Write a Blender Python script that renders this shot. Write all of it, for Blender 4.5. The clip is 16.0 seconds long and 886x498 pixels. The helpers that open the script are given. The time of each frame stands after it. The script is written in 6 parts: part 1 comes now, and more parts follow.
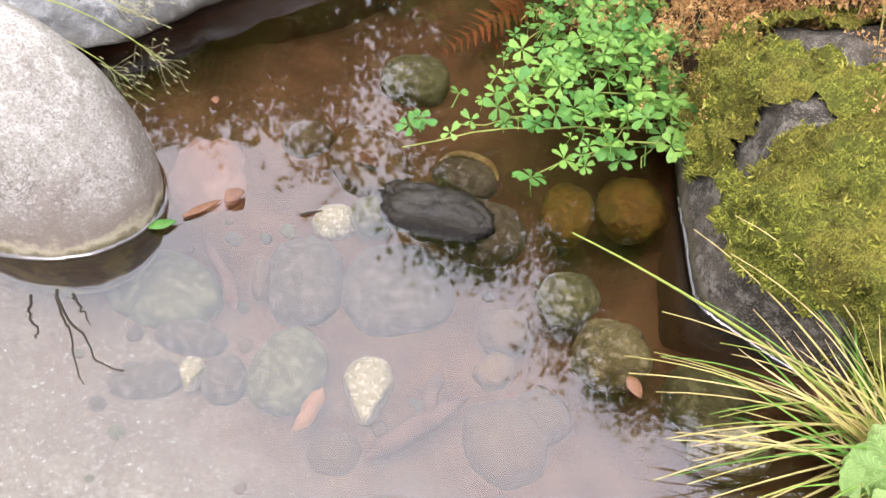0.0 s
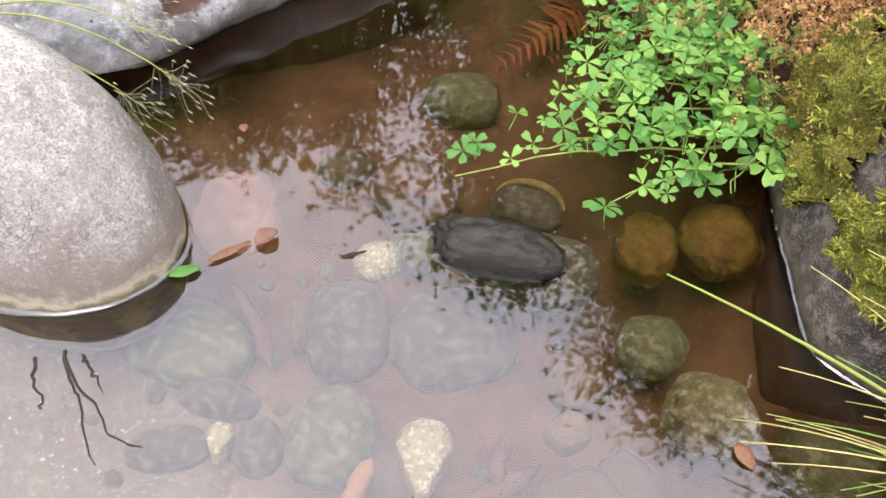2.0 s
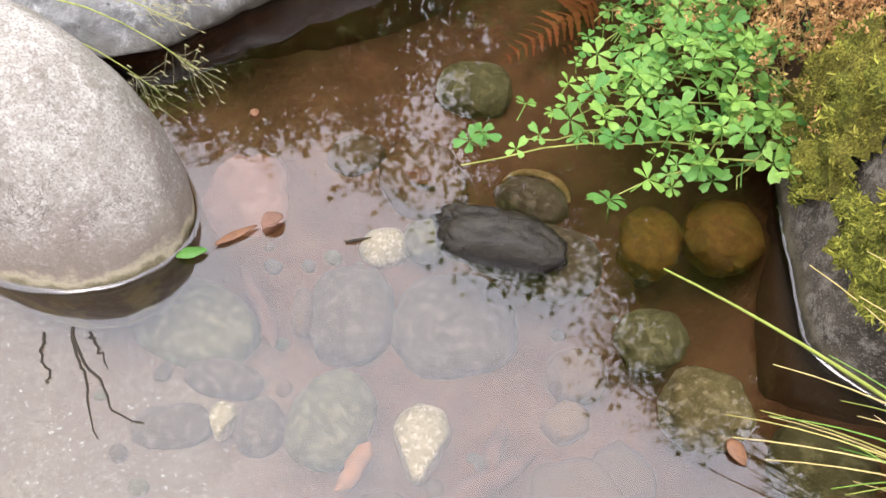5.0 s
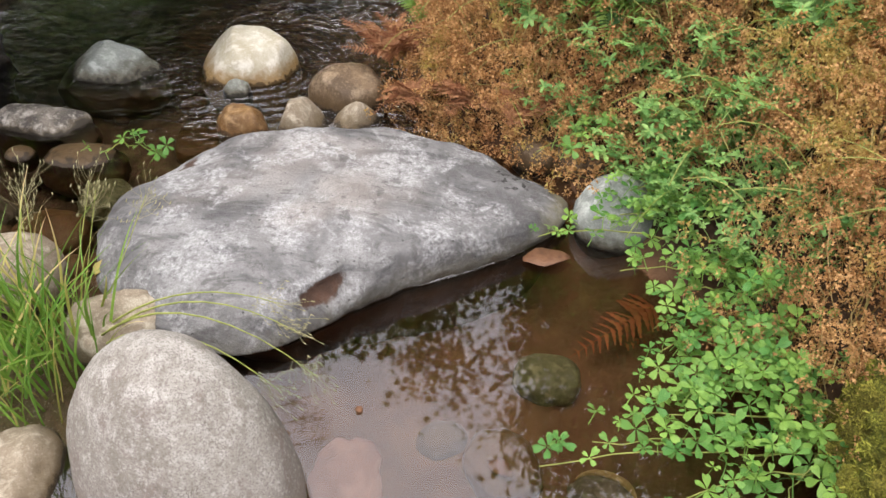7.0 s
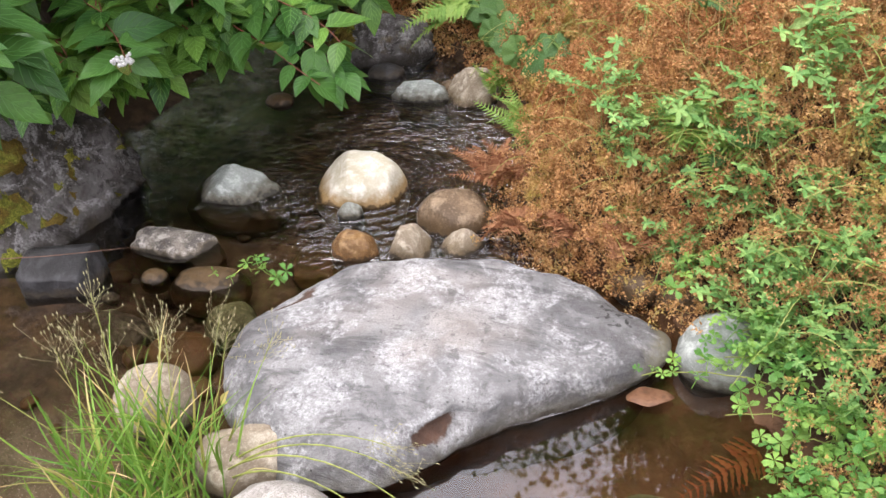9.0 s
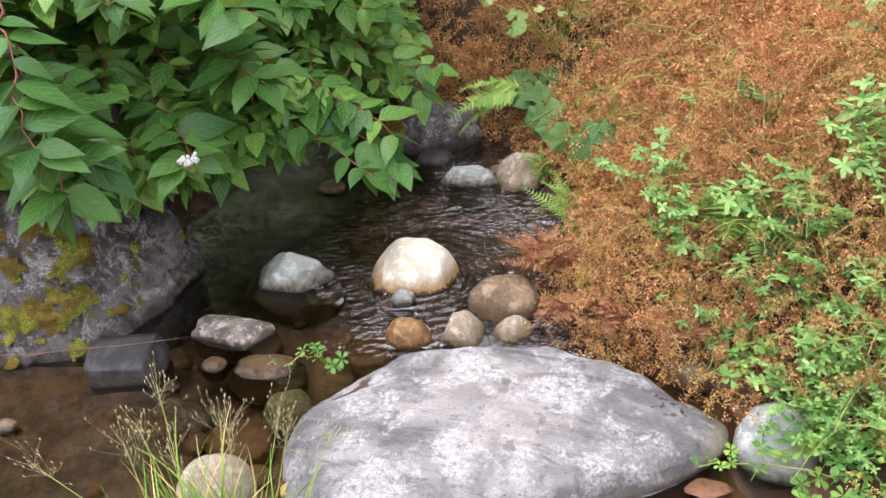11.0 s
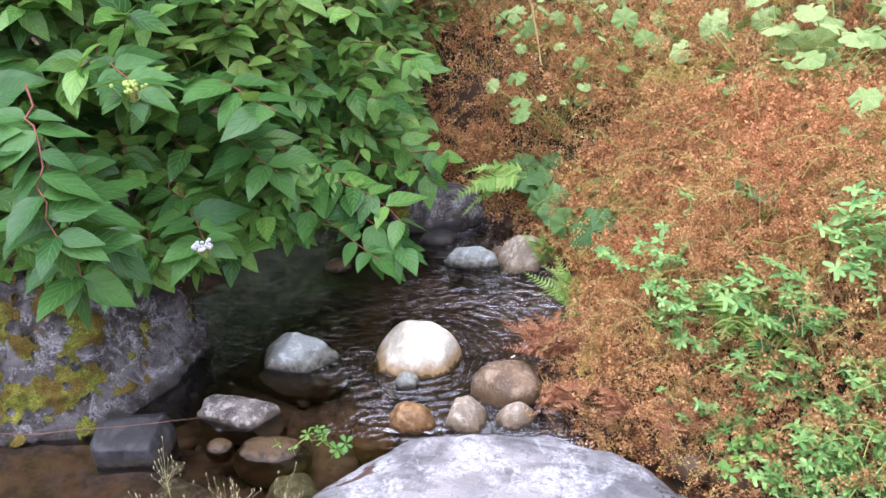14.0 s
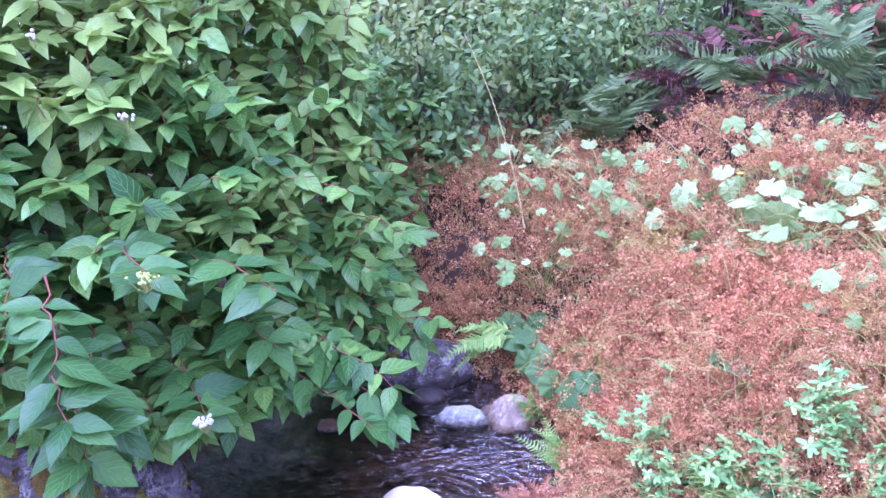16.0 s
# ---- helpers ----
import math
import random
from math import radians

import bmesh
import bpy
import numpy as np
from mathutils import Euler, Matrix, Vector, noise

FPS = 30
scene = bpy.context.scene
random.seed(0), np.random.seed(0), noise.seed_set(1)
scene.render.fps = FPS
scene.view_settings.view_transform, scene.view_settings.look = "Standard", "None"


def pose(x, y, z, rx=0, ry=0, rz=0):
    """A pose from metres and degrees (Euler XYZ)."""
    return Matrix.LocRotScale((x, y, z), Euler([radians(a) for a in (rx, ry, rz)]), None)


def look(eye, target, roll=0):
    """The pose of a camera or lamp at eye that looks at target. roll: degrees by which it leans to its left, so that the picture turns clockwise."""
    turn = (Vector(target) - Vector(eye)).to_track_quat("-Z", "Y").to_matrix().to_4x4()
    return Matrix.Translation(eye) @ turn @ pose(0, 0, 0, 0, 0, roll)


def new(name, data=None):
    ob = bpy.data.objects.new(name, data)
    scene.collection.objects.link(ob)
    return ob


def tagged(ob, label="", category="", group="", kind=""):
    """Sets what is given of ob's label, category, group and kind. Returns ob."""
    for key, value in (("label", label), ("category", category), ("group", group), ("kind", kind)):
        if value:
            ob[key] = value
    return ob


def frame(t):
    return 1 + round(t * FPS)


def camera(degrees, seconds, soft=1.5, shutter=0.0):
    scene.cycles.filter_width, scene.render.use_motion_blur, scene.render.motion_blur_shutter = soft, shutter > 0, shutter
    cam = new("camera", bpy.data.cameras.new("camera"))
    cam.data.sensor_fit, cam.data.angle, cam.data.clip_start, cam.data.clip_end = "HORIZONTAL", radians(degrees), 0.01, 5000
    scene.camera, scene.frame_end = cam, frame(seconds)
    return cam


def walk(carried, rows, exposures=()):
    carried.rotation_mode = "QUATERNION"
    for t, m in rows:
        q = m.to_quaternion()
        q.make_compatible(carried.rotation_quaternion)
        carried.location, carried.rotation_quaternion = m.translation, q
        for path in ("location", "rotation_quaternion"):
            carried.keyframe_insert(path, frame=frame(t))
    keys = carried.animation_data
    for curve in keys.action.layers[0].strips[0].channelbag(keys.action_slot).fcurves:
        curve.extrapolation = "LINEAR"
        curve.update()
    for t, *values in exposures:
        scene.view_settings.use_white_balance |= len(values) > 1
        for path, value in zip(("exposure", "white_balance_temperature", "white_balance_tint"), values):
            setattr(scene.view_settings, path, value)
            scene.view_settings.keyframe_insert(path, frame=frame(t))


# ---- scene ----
cam = camera(55.7, 16.0)
PATH = [
    (0, (0.070, 0.150, 0.904), (0.133, 1.341, -0.702), 6.8),
    (0.5, (0.063, 0.159, 0.900), (0.067, 1.395, -0.672), 4.4),
    (1, (0.039, 0.179, 0.882), (-0.012, 1.452, -0.660), 1.8),
    (1.5, (0.046, 0.236, 0.835), (-0.002, 1.508, -0.707), 1.4),
    (2, (0.031, 0.259, 0.794), (0.025, 1.491, -0.782), 3.0),
    (2.5, (0.019, 0.258, 0.791), (0.024, 1.477, -0.794), 5.3),
    (3, (0.020, 0.250, 0.781), (0.055, 1.445, -0.822), 9.0),
    (3.2, (0.023, 0.246, 0.780), (0.067, 1.421, -0.838), 9.1),
    (5.3, (0.056, 0.258, 0.820), (-0.010, 1.476, -0.766), 2.2),
    (5.5, (0.053, 0.255, 0.835), (-0.019, 1.508, -0.723), 2.6),
    (6, (0.039, 0.251, 0.905), (-0.076, 1.607, -0.560), 1.8),
    (6.5, (0.012, 0.244, 0.979), (-0.175, 1.685, -0.395), 1.5),
    (7, (0.004, 0.240, 1.034), (-0.217, 1.765, -0.242), 0.1),
    (7.5, (-0.010, 0.234, 1.064), (-0.276, 1.775, -0.183), -2.1),
    (8, (-0.013, 0.239, 1.102), (-0.324, 1.820, -0.082), -1.9),
    (8.5, (-0.024, 0.245, 1.150), (-0.378, 1.824, -0.025), -2.2),
    (9, (-0.029, 0.268, 1.192), (-0.476, 1.841, 0.040), -3.7),
    (9.5, (-0.028, 0.271, 1.213), (-0.526, 1.851, 0.091), -5.3),
    (9.7, (-0.036, 0.260, 1.224), (-0.548, 1.848, 0.121), -6.1),
    (11.8, (-0.049, 0.253, 1.275), (-0.631, 1.893, 0.289), -5.2),
    (12, (-0.055, 0.249, 1.285), (-0.630, 1.891, 0.300), -4.7),
    (12.5, (-0.053, 0.242, 1.303), (-0.612, 1.923, 0.375), -3.9),
    (13, (-0.055, 0.240, 1.311), (-0.617, 1.932, 0.407), -4.5),
    (13.5, (-0.052, 0.239, 1.313), (-0.623, 1.938, 0.425), -4.8),
    (14, (-0.051, 0.237, 1.338), (-0.614, 1.943, 0.457), -4.7),
    (14.5, (-0.049, 0.226, 1.382), (-0.589, 1.977, 0.579), -4.5),
    (15, (-0.045, 0.212, 1.418), (-0.574, 1.990, 0.669), -5.0),
    (15.5, (-0.044, 0.191, 1.461), (-0.572, 1.995, 0.780), -5.0),
    (16, (-0.040, 0.175, 1.491), (-0.578, 2.005, 0.889), -4.6),
]
EXPOSURES = [(0.0, 1.84, 6600, 14), (1.0, 1.78, 6600, 14), (1.5, 1.72, 6600, 14), (3.0, 1.75, 6500, 15), (5.5, 1.72, 6900, 13), (6.2, 1.5, 7100, 13), (7.0, 1.24, 7000, 13), (8.0, 1.45, 6900, 15), (9.5, 1.6, 6700, 16), (13.0, 1.78, 6350, 21), (14.0, 1.86, 5850, 23), (14.5, 1.98, 5400, 28), (15.0, 2.06, 5050, 34), (15.5, 2.18, 4850, 42), (16.0, 2.26, 4650, 60)]
walk(cam, [(t, look(eye, target, roll)) for t, eye, target, roll in PATH], EXPOSURES)

# ---- light: a bright overcast sky, with a wide veiled sun ----
world = bpy.data.worlds.new("overcast_sky")
scene.world = world
world.use_nodes = True
wn, wl = world.node_tree.nodes, world.node_tree.links
sky = wn.new("ShaderNodeTexSky")
sky.sky_type, sky.sun_disc = "NISHITA", False
sky.sun_elevation, sky.sun_rotation = radians(74), radians(-119)
sky.air_density, sky.dust_density = 1.0, 5.0
veil = wn.new("ShaderNodeHueSaturation")
veil.inputs["Saturation"].default_value = 0.45
wl.new(sky.outputs[0], veil.inputs["Color"])
# the cloud cover: as in any overcast, three times as bright overhead as at the horizon
cloud = wn.new("ShaderNodeMix")
cloud.data_type = "RGBA"
cloud.inputs["Factor"].default_value = 0.8
wl.new(veil.outputs[0], cloud.inputs["A"])
way = wn.new("ShaderNodeTexCoord")
tall = wn.new("ShaderNodeSeparateXYZ")
rise = wn.new("ShaderNodeMapRange")
rise.inputs["To Min"].default_value, rise.inputs["To Max"].default_value = 3.4, 10.2
shade = wn.new("ShaderNodeVectorMath")
shade.operation = "SCALE"
shade.inputs[0].default_value = (0.965, 0.985, 1.09)
wl.new(way.outputs["Generated"], tall.inputs[0])
wl.new(tall.outputs[2], rise.inputs["Value"])
wl.new(rise.outputs[0], shade.inputs["Scale"])
wl.new(shade.outputs[0], cloud.inputs["B"])
wl.new(cloud.outputs["Result"], wn["Background"].inputs["Color"])
wn["Background"].inputs["Strength"].default_value = 0.15
sun = new("sun", bpy.data.lights.new("sun", "SUN"))
sun.data.energy, sun.data.angle, sun.data.color = 0.3, radians(25), (1.0, 0.97, 0.93)
sun.matrix_world = look((-1.6, -0.9, 6.4), (0, 0, 0))

# ---- materials ----

class Nodes:
    """A short way to wire a node material."""

    def __init__(self, name, rough=0.7, spec=0.4):
        self.mat = bpy.data.materials.new(name)
        self.mat.use_nodes = True
        self.n, self.l = self.mat.node_tree.nodes, self.mat.node_tree.links
        self.b = self.n["Principled BSDF"]
        self.b.inputs["Roughness"].default_value = rough
        self.b.inputs["Specular IOR Level"].default_value = spec

    def put(self, socket, value):
        if isinstance(value, bpy.types.NodeSocket):
            self.l.new(value, socket)
        elif isinstance(value, tuple) and len(value) == 3 and socket.type == "RGBA":
            socket.default_value = (*value, 1)
        else:
            socket.default_value = value

    def coord(self, which="Object"):
        return self.n.new("ShaderNodeTexCoord").outputs[which]

    def place(self):
        return self.n.new("ShaderNodeNewGeometry").outputs["Position"]

    def island(self):
        return self.n.new("ShaderNodeNewGeometry").outputs["Random Per Island"]

    def each(self):
        return self.n.new("ShaderNodeObjectInfo").outputs["Random"]

    def noise(self, scale, detail=4.0, rough=0.55, vec=None, warp=0.0):
        t = self.n.new("ShaderNodeTexNoise")
        t.inputs["Scale"].default_value, t.inputs["Detail"].default_value = scale, detail
        t.inputs["Roughness"].default_value, t.inputs["Distortion"].default_value = rough, warp
        self.l.new(vec if vec is not None else self.coord(), t.inputs["Vector"])
        return t.outputs["Fac"]

    def cells(self, scale, vec=None, feature="F1"):
        t = self.n.new("ShaderNodeTexVoronoi")
        t.feature = feature
        t.inputs["Scale"].default_value = scale
        self.l.new(vec if vec is not None else self.coord(), t.inputs["Vector"])
        return t.outputs["Distance"]

    def ramp(self, fac, lo, hi, a=0.0, b=1.0):
        t = self.n.new("ShaderNodeMapRange")
        t.interpolation_type = "SMOOTHSTEP"
        for key, v in (("From Min", lo), ("From Max", hi), ("To Min", a), ("To Max", b)):
            t.inputs[key].default_value = v
        self.put(t.inputs["Value"], fac)
        return t.outputs["Result"]

    def math(self, op, a, b=0.0):
        t = self.n.new("ShaderNodeMath")
        t.operation = op
        self.put(t.inputs[0], a)
        self.put(t.inputs[1], b)
        return t.outputs[0]

    def mix(self, fac, a, b, kind="MIX"):
        t = self.n.new("ShaderNodeMix")
        t.data_type, t.blend_type = "RGBA", kind
        self.put(t.inputs["Factor"], fac)
        self.put(t.inputs["A"], a)
        self.put(t.inputs["B"], b)
        return t.outputs["Result"]

    def xyz(self, vec):
        t = self.n.new("ShaderNodeSeparateXYZ")
        self.l.new(vec, t.inputs[0])
        return t.outputs

    def bump(self, height, strength=0.5, depth=0.005, normal=None):
        t = self.n.new("ShaderNodeBump")
        t.inputs["Strength"].default_value, t.inputs["Distance"].default_value = strength, depth
        self.put(t.inputs["Height"], height)
        if normal is not None:
            self.l.new(normal, t.inputs["Normal"])
        return t.outputs["Normal"]

    def done(self, color, rough=None, normal=None):
        self.put(self.b.inputs["Base Color"], color)
        if rough is not None:
            self.put(self.b.inputs["Roughness"], rough)
        if normal is not None:
            self.put(self.b.inputs["Normal"], normal)
        return self.mat


def stone(name, mid, pale, dark, size=1.0, grain=0.5, wet=0.02, stain=(0.12, 0.075, 0.035), stained=0.5, gloss=0.75, spots=0.35, relief=0.008):
    """Stone: broad tones, patches, mineral grain, fine pits, and a wet stained line near the water."""
    m = Nodes(name, gloss)
    v = m.coord()
    broad = m.noise(7 * size, 6, 0.6, v, 0.6)
    patch = m.noise(22 * size, 8, 0.65, v, 0.3)
    c = m.mix(m.ramp(broad, 0.36, 0.66), dark, mid)
    c = m.mix(m.ramp(patch, 0.47, 0.64, 0, 0.9), c, pale)
    fine = m.noise(260 * size, 3, 0.7, v)
    speck = m.cells(330 * size, v)
    c = m.mix(m.ramp(fine, 0.38, 0.6, grain, 0), c, m.mix(0.75, c, dark))
    c = m.mix(m.ramp(m.noise(130 * size, 4, 0.7, v), 0.52, 0.66, 0, grain * 0.7), c, pale)
    c = m.mix(m.ramp(speck, 0.12, 0.3, spots, 0), c, tuple(x * 0.4 for x in dark))
    z = m.xyz(m.place())[2]
    line = m.math("ADD", z, m.math("MULTIPLY", m.math("SUBTRACT", m.noise(40, 4, 0.6, v), 0.5), -0.05))
    wetness = m.ramp(line, wet * 0.3, wet + 0.012, 1, 0)
    soak = m.math("MULTIPLY", m.ramp(line, 0.002, 0.011, 0.85, 0), m.ramp(z, -0.03, -0.006))
    silted = m.ramp(z, -0.035, -0.008, 0.6, 0)
    c = m.mix(m.math("MULTIPLY", wetness, stained), c, m.mix(m.noise(60, 3, 0.5, v), stain, tuple(x * 1.9 for x in stain)))
    if wet > 0:
        c = m.mix(soak, c, tuple(x * 0.35 for x in stain))
        c = m.mix(silted, c, (0.16, 0.095, 0.05))
    n = m.bump(m.math("ADD", m.math("MULTIPLY", patch, 0.7), m.math("MULTIPLY", fine, 0.25)), 0.8, relief)
    n = m.bump(m.noise(900, 2, 0.5, v), 0.25, 0.001, n)
    return m.done(c, m.ramp(wetness, 0, 1, gloss, min(gloss, 0.5)), n)


def leafy(name, a, b, tip=None, vein=0.0, gloss=0.45, pass_light=0.25, per="island", spots=(0.25, 0.13, 0.04), spotted=0.2, drift=None):
    """A leaf: two greens by leaf, veins along its own length, blotches, light passing through, and sky light painted on
    high leaves by drift.
    """
    m = Nodes(name, gloss, 0.3)
    r = m.island() if per == "island" else m.each()
    c = m.mix(r, a, b)
    v = m.coord()
    c = m.mix(m.ramp(m.noise(60, 4, 0.6, v), 0.35, 0.7, 0, 0.35), c, tuple(x * 0.55 for x in a))
    if spotted:
        c = m.mix(m.ramp(m.noise(35, 5, 0.6, v), 0.66, 0.75, 0, spotted), c, spots)
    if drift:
        # Patchy drift, plus open-sky light painted onto leaves above about 1.1 m.
        skylit = m.math("ADD", m.noise(2.6, 3, 0.6, m.place()), m.ramp(m.xyz(m.place())[2], 1.1, 1.65, 0, 0.24))
        c = m.mix(m.ramp(skylit, 0.48, 0.68, 0, 0.8), c, drift)
    n = None
    if vein:
        uv = m.xyz(m.coord("UV"))
        side = m.math("ABSOLUTE", uv[0])
        arc = m.math("SINE", m.math("MULTIPLY", m.math("SUBTRACT", uv[1], m.math("MULTIPLY", side, 0.35)), 38.0))
        rib = m.math("MAXIMUM", m.ramp(arc, 0.75, 1.0), m.ramp(side, 0.0, 0.07, 1, 0))
        c = m.mix(m.math("MULTIPLY", rib, vein), c, tuple(min(1, x * 2.1 + 0.03) for x in b))
        n = m.bump(rib, 0.5, 0.003)
    if tip:
        c = m.mix(m.ramp(m.xyz(m.coord("UV"))[1], 0.55, 1.0), c, tip)
    m.done(c, None, n)
    back = m.n.new("ShaderNodeBsdfTranslucent")
    m.put(back.inputs["Color"], m.mix(0.4, c, (0.35, 0.45, 0.05)) if pass_light > 0.2 else c)
    mix = m.n.new("ShaderNodeMixShader")
    mix.inputs[0].default_value = pass_light
    m.l.new(m.b.outputs[0], mix.inputs[1])
    m.l.new(back.outputs[0], mix.inputs[2])
    m.l.new(mix.outputs[0], m.n["Material Output"].inputs["Surface"])
    return m.mat


def dry_mat():
    """Dry bracts: rust, tan and pinkish straw, drifting in patches over the bank."""
    m = Nodes("dried_seed_heads", 0.9, 0.2)
    p, r = m.place(), m.island()
    rust = m.mix(r, (0.33, 0.14, 0.052), (0.74, 0.39, 0.175))
    tan = m.mix(r, (0.36, 0.19, 0.07), (0.78, 0.48, 0.22))
    near = m.math("ADD", m.ramp(m.xyz(p)[1], 1.5, 2.4, 0.15, 0), m.ramp(m.xyz(p)[1], 2.6, 3.2, 0, 0.09))
    c = m.mix(m.ramp(m.math("ADD", m.noise(3.2, 5, 0.6, p), near), 0.43, 0.64), rust, tan)
    c = m.mix(m.ramp(m.noise(14, 3, 0.6, p), 0.54, 0.68, 0, 0.55), c, (0.19, 0.075, 0.03))
    c = m.mix(m.ramp(m.noise(38, 2, 0.5, p), 0.50, 0.62, 0, 0.42), c, (0.16, 0.06, 0.026))
    c = m.mix(m.ramp(m.noise(6, 4, 0.6, p), 0.53, 0.66, 0, 0.6), c, (0.44, 0.40, 0.10))
    m.done(c)
    back = m.n.new("ShaderNodeBsdfTranslucent")
    m.put(back.inputs["Color"], c)
    mix = m.n.new("ShaderNodeMixShader")
    mix.inputs[0].default_value = 0.35
    m.l.new(m.b.outputs[0], mix.inputs[1])
    m.l.new(back.outputs[0], mix.inputs[2])
    m.l.new(mix.outputs[0], m.n["Material Output"].inputs["Surface"])
    return m.mat


def moss_mat(cushion=False):
    """Moss: olive to yellow-green, in lumpy drifts with painted gap shade and browned patches; the cushion itself
    carries a fine pile.
    """
    m = Nodes("moss_cushion" if cushion else "moss_shoots", 0.9, 0.2)
    p = m.place()
    pile = m.noise(330, 4, 0.75, p)
    r = m.ramp(pile, 0.34, 0.68) if cushion else m.island()
    c = m.mix(r, (0.05, 0.058, 0.01), (0.30, 0.31, 0.045)) if cushion else m.mix(r, (0.12, 0.135, 0.016), (0.47, 0.47, 0.085))
    # Dark blotches put the shade between clumps into the colour.
    c = m.mix(m.ramp(m.noise(60, 4, 0.7, p), 0.46, 0.6, 0, 0.75), c, (0.07, 0.078, 0.013))
    c = m.mix(m.ramp(m.noise(16, 4, 0.6, p), 0.5, 0.66, 0, 0.5), c, m.mix(r, (0.2, 0.18, 0.03), (0.42, 0.39, 0.07)))
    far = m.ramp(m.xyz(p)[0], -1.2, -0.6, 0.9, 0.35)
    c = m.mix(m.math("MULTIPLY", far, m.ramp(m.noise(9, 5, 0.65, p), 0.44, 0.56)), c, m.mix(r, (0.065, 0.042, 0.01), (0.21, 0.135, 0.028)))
    return m.done(c, None, m.bump(pile, 1.0, 0.006) if cushion else None)


def plain(name, a, b, size=80.0, gloss=0.6, per="island"):
    m = Nodes(name, gloss)
    v = m.coord()
    c = m.mix(m.island() if per == "island" else m.each(), a, b)
    c = m.mix(m.ramp(m.noise(size, 5, 0.6, v), 0.4, 0.7, 0, 0.6), c, tuple(x * 0.5 for x in a))
    return m.done(c, None, m.bump(m.noise(size * 3, 4, 0.6, v), 0.5, 0.002))


def ground_mat():
    """Silt and sand under the water, dark soil and litter on the banks."""
    m = Nodes("silt_and_soil", 0.85)
    p = m.place()
    x, y, z = m.xyz(p)
    silt = m.mix(m.ramp(m.noise(9, 6, 0.6, p), 0.35, 0.7), (0.115, 0.055, 0.026), (0.20, 0.105, 0.052))
    grit = m.noise(95, 7, 0.85, p)
    sand = m.mix(m.ramp(grit, 0.3, 0.75), (0.20, 0.172, 0.13), (0.42, 0.38, 0.305))
    sand = m.mix(m.ramp(m.noise(11, 5, 0.65, p), 0.4, 0.62, 0.55, 0), sand, (0.20, 0.16, 0.12))
    sand = m.mix(m.ramp(m.noise(230, 3, 0.7, p), 0.58, 0.68, 0, 0.9), sand, (0.78, 0.74, 0.64))
    sand = m.mix(m.ramp(m.noise(180, 3, 0.7, p), 0.30, 0.42, 0.8, 0), sand, (0.10, 0.085, 0.065))
    near = m.math("ADD", m.math("ADD", y, m.math("MULTIPLY", x, 0.75)), m.math("MULTIPLY", m.noise(6, 5, 0.6, p), 0.5))
    c = m.mix(m.ramp(near, 0.5, 1.05, 1, 0), silt, sand)
    left = m.math("ADD", x, m.math("MULTIPLY", m.noise(5, 4, 0.6, p), 0.6))
    c = m.mix(m.ramp(left, -1.15, -0.8, 0.8, 0), c, m.mix(m.ramp(grit, 0.4, 0.7), (0.045, 0.028, 0.015), (0.13, 0.085, 0.045)))
    # Stream bed darkened in colour for the light lost in the water.
    brook = m.ramp(m.math("SUBTRACT", y, m.math("MULTIPLY", x, 0.7)), 1.95, 2.2, 0, 0.7)
    c = m.mix(brook, c, m.mix(m.ramp(m.noise(16, 5, 0.6, p), 0.4, 0.65), (0.04, 0.028, 0.018), (0.17, 0.115, 0.07)))
    soil = m.mix(m.noise(30, 6, 0.7, p), (0.03, 0.018, 0.009), (0.09, 0.05, 0.026))
    c = m.mix(m.ramp(z, -0.01, 0.05), c, soil)
    h = m.math("ADD", m.noise(45, 6, 0.65, p), m.math("MULTIPLY", grit, 0.3))
    return m.done(c, None, m.bump(h, 0.7, 0.012))


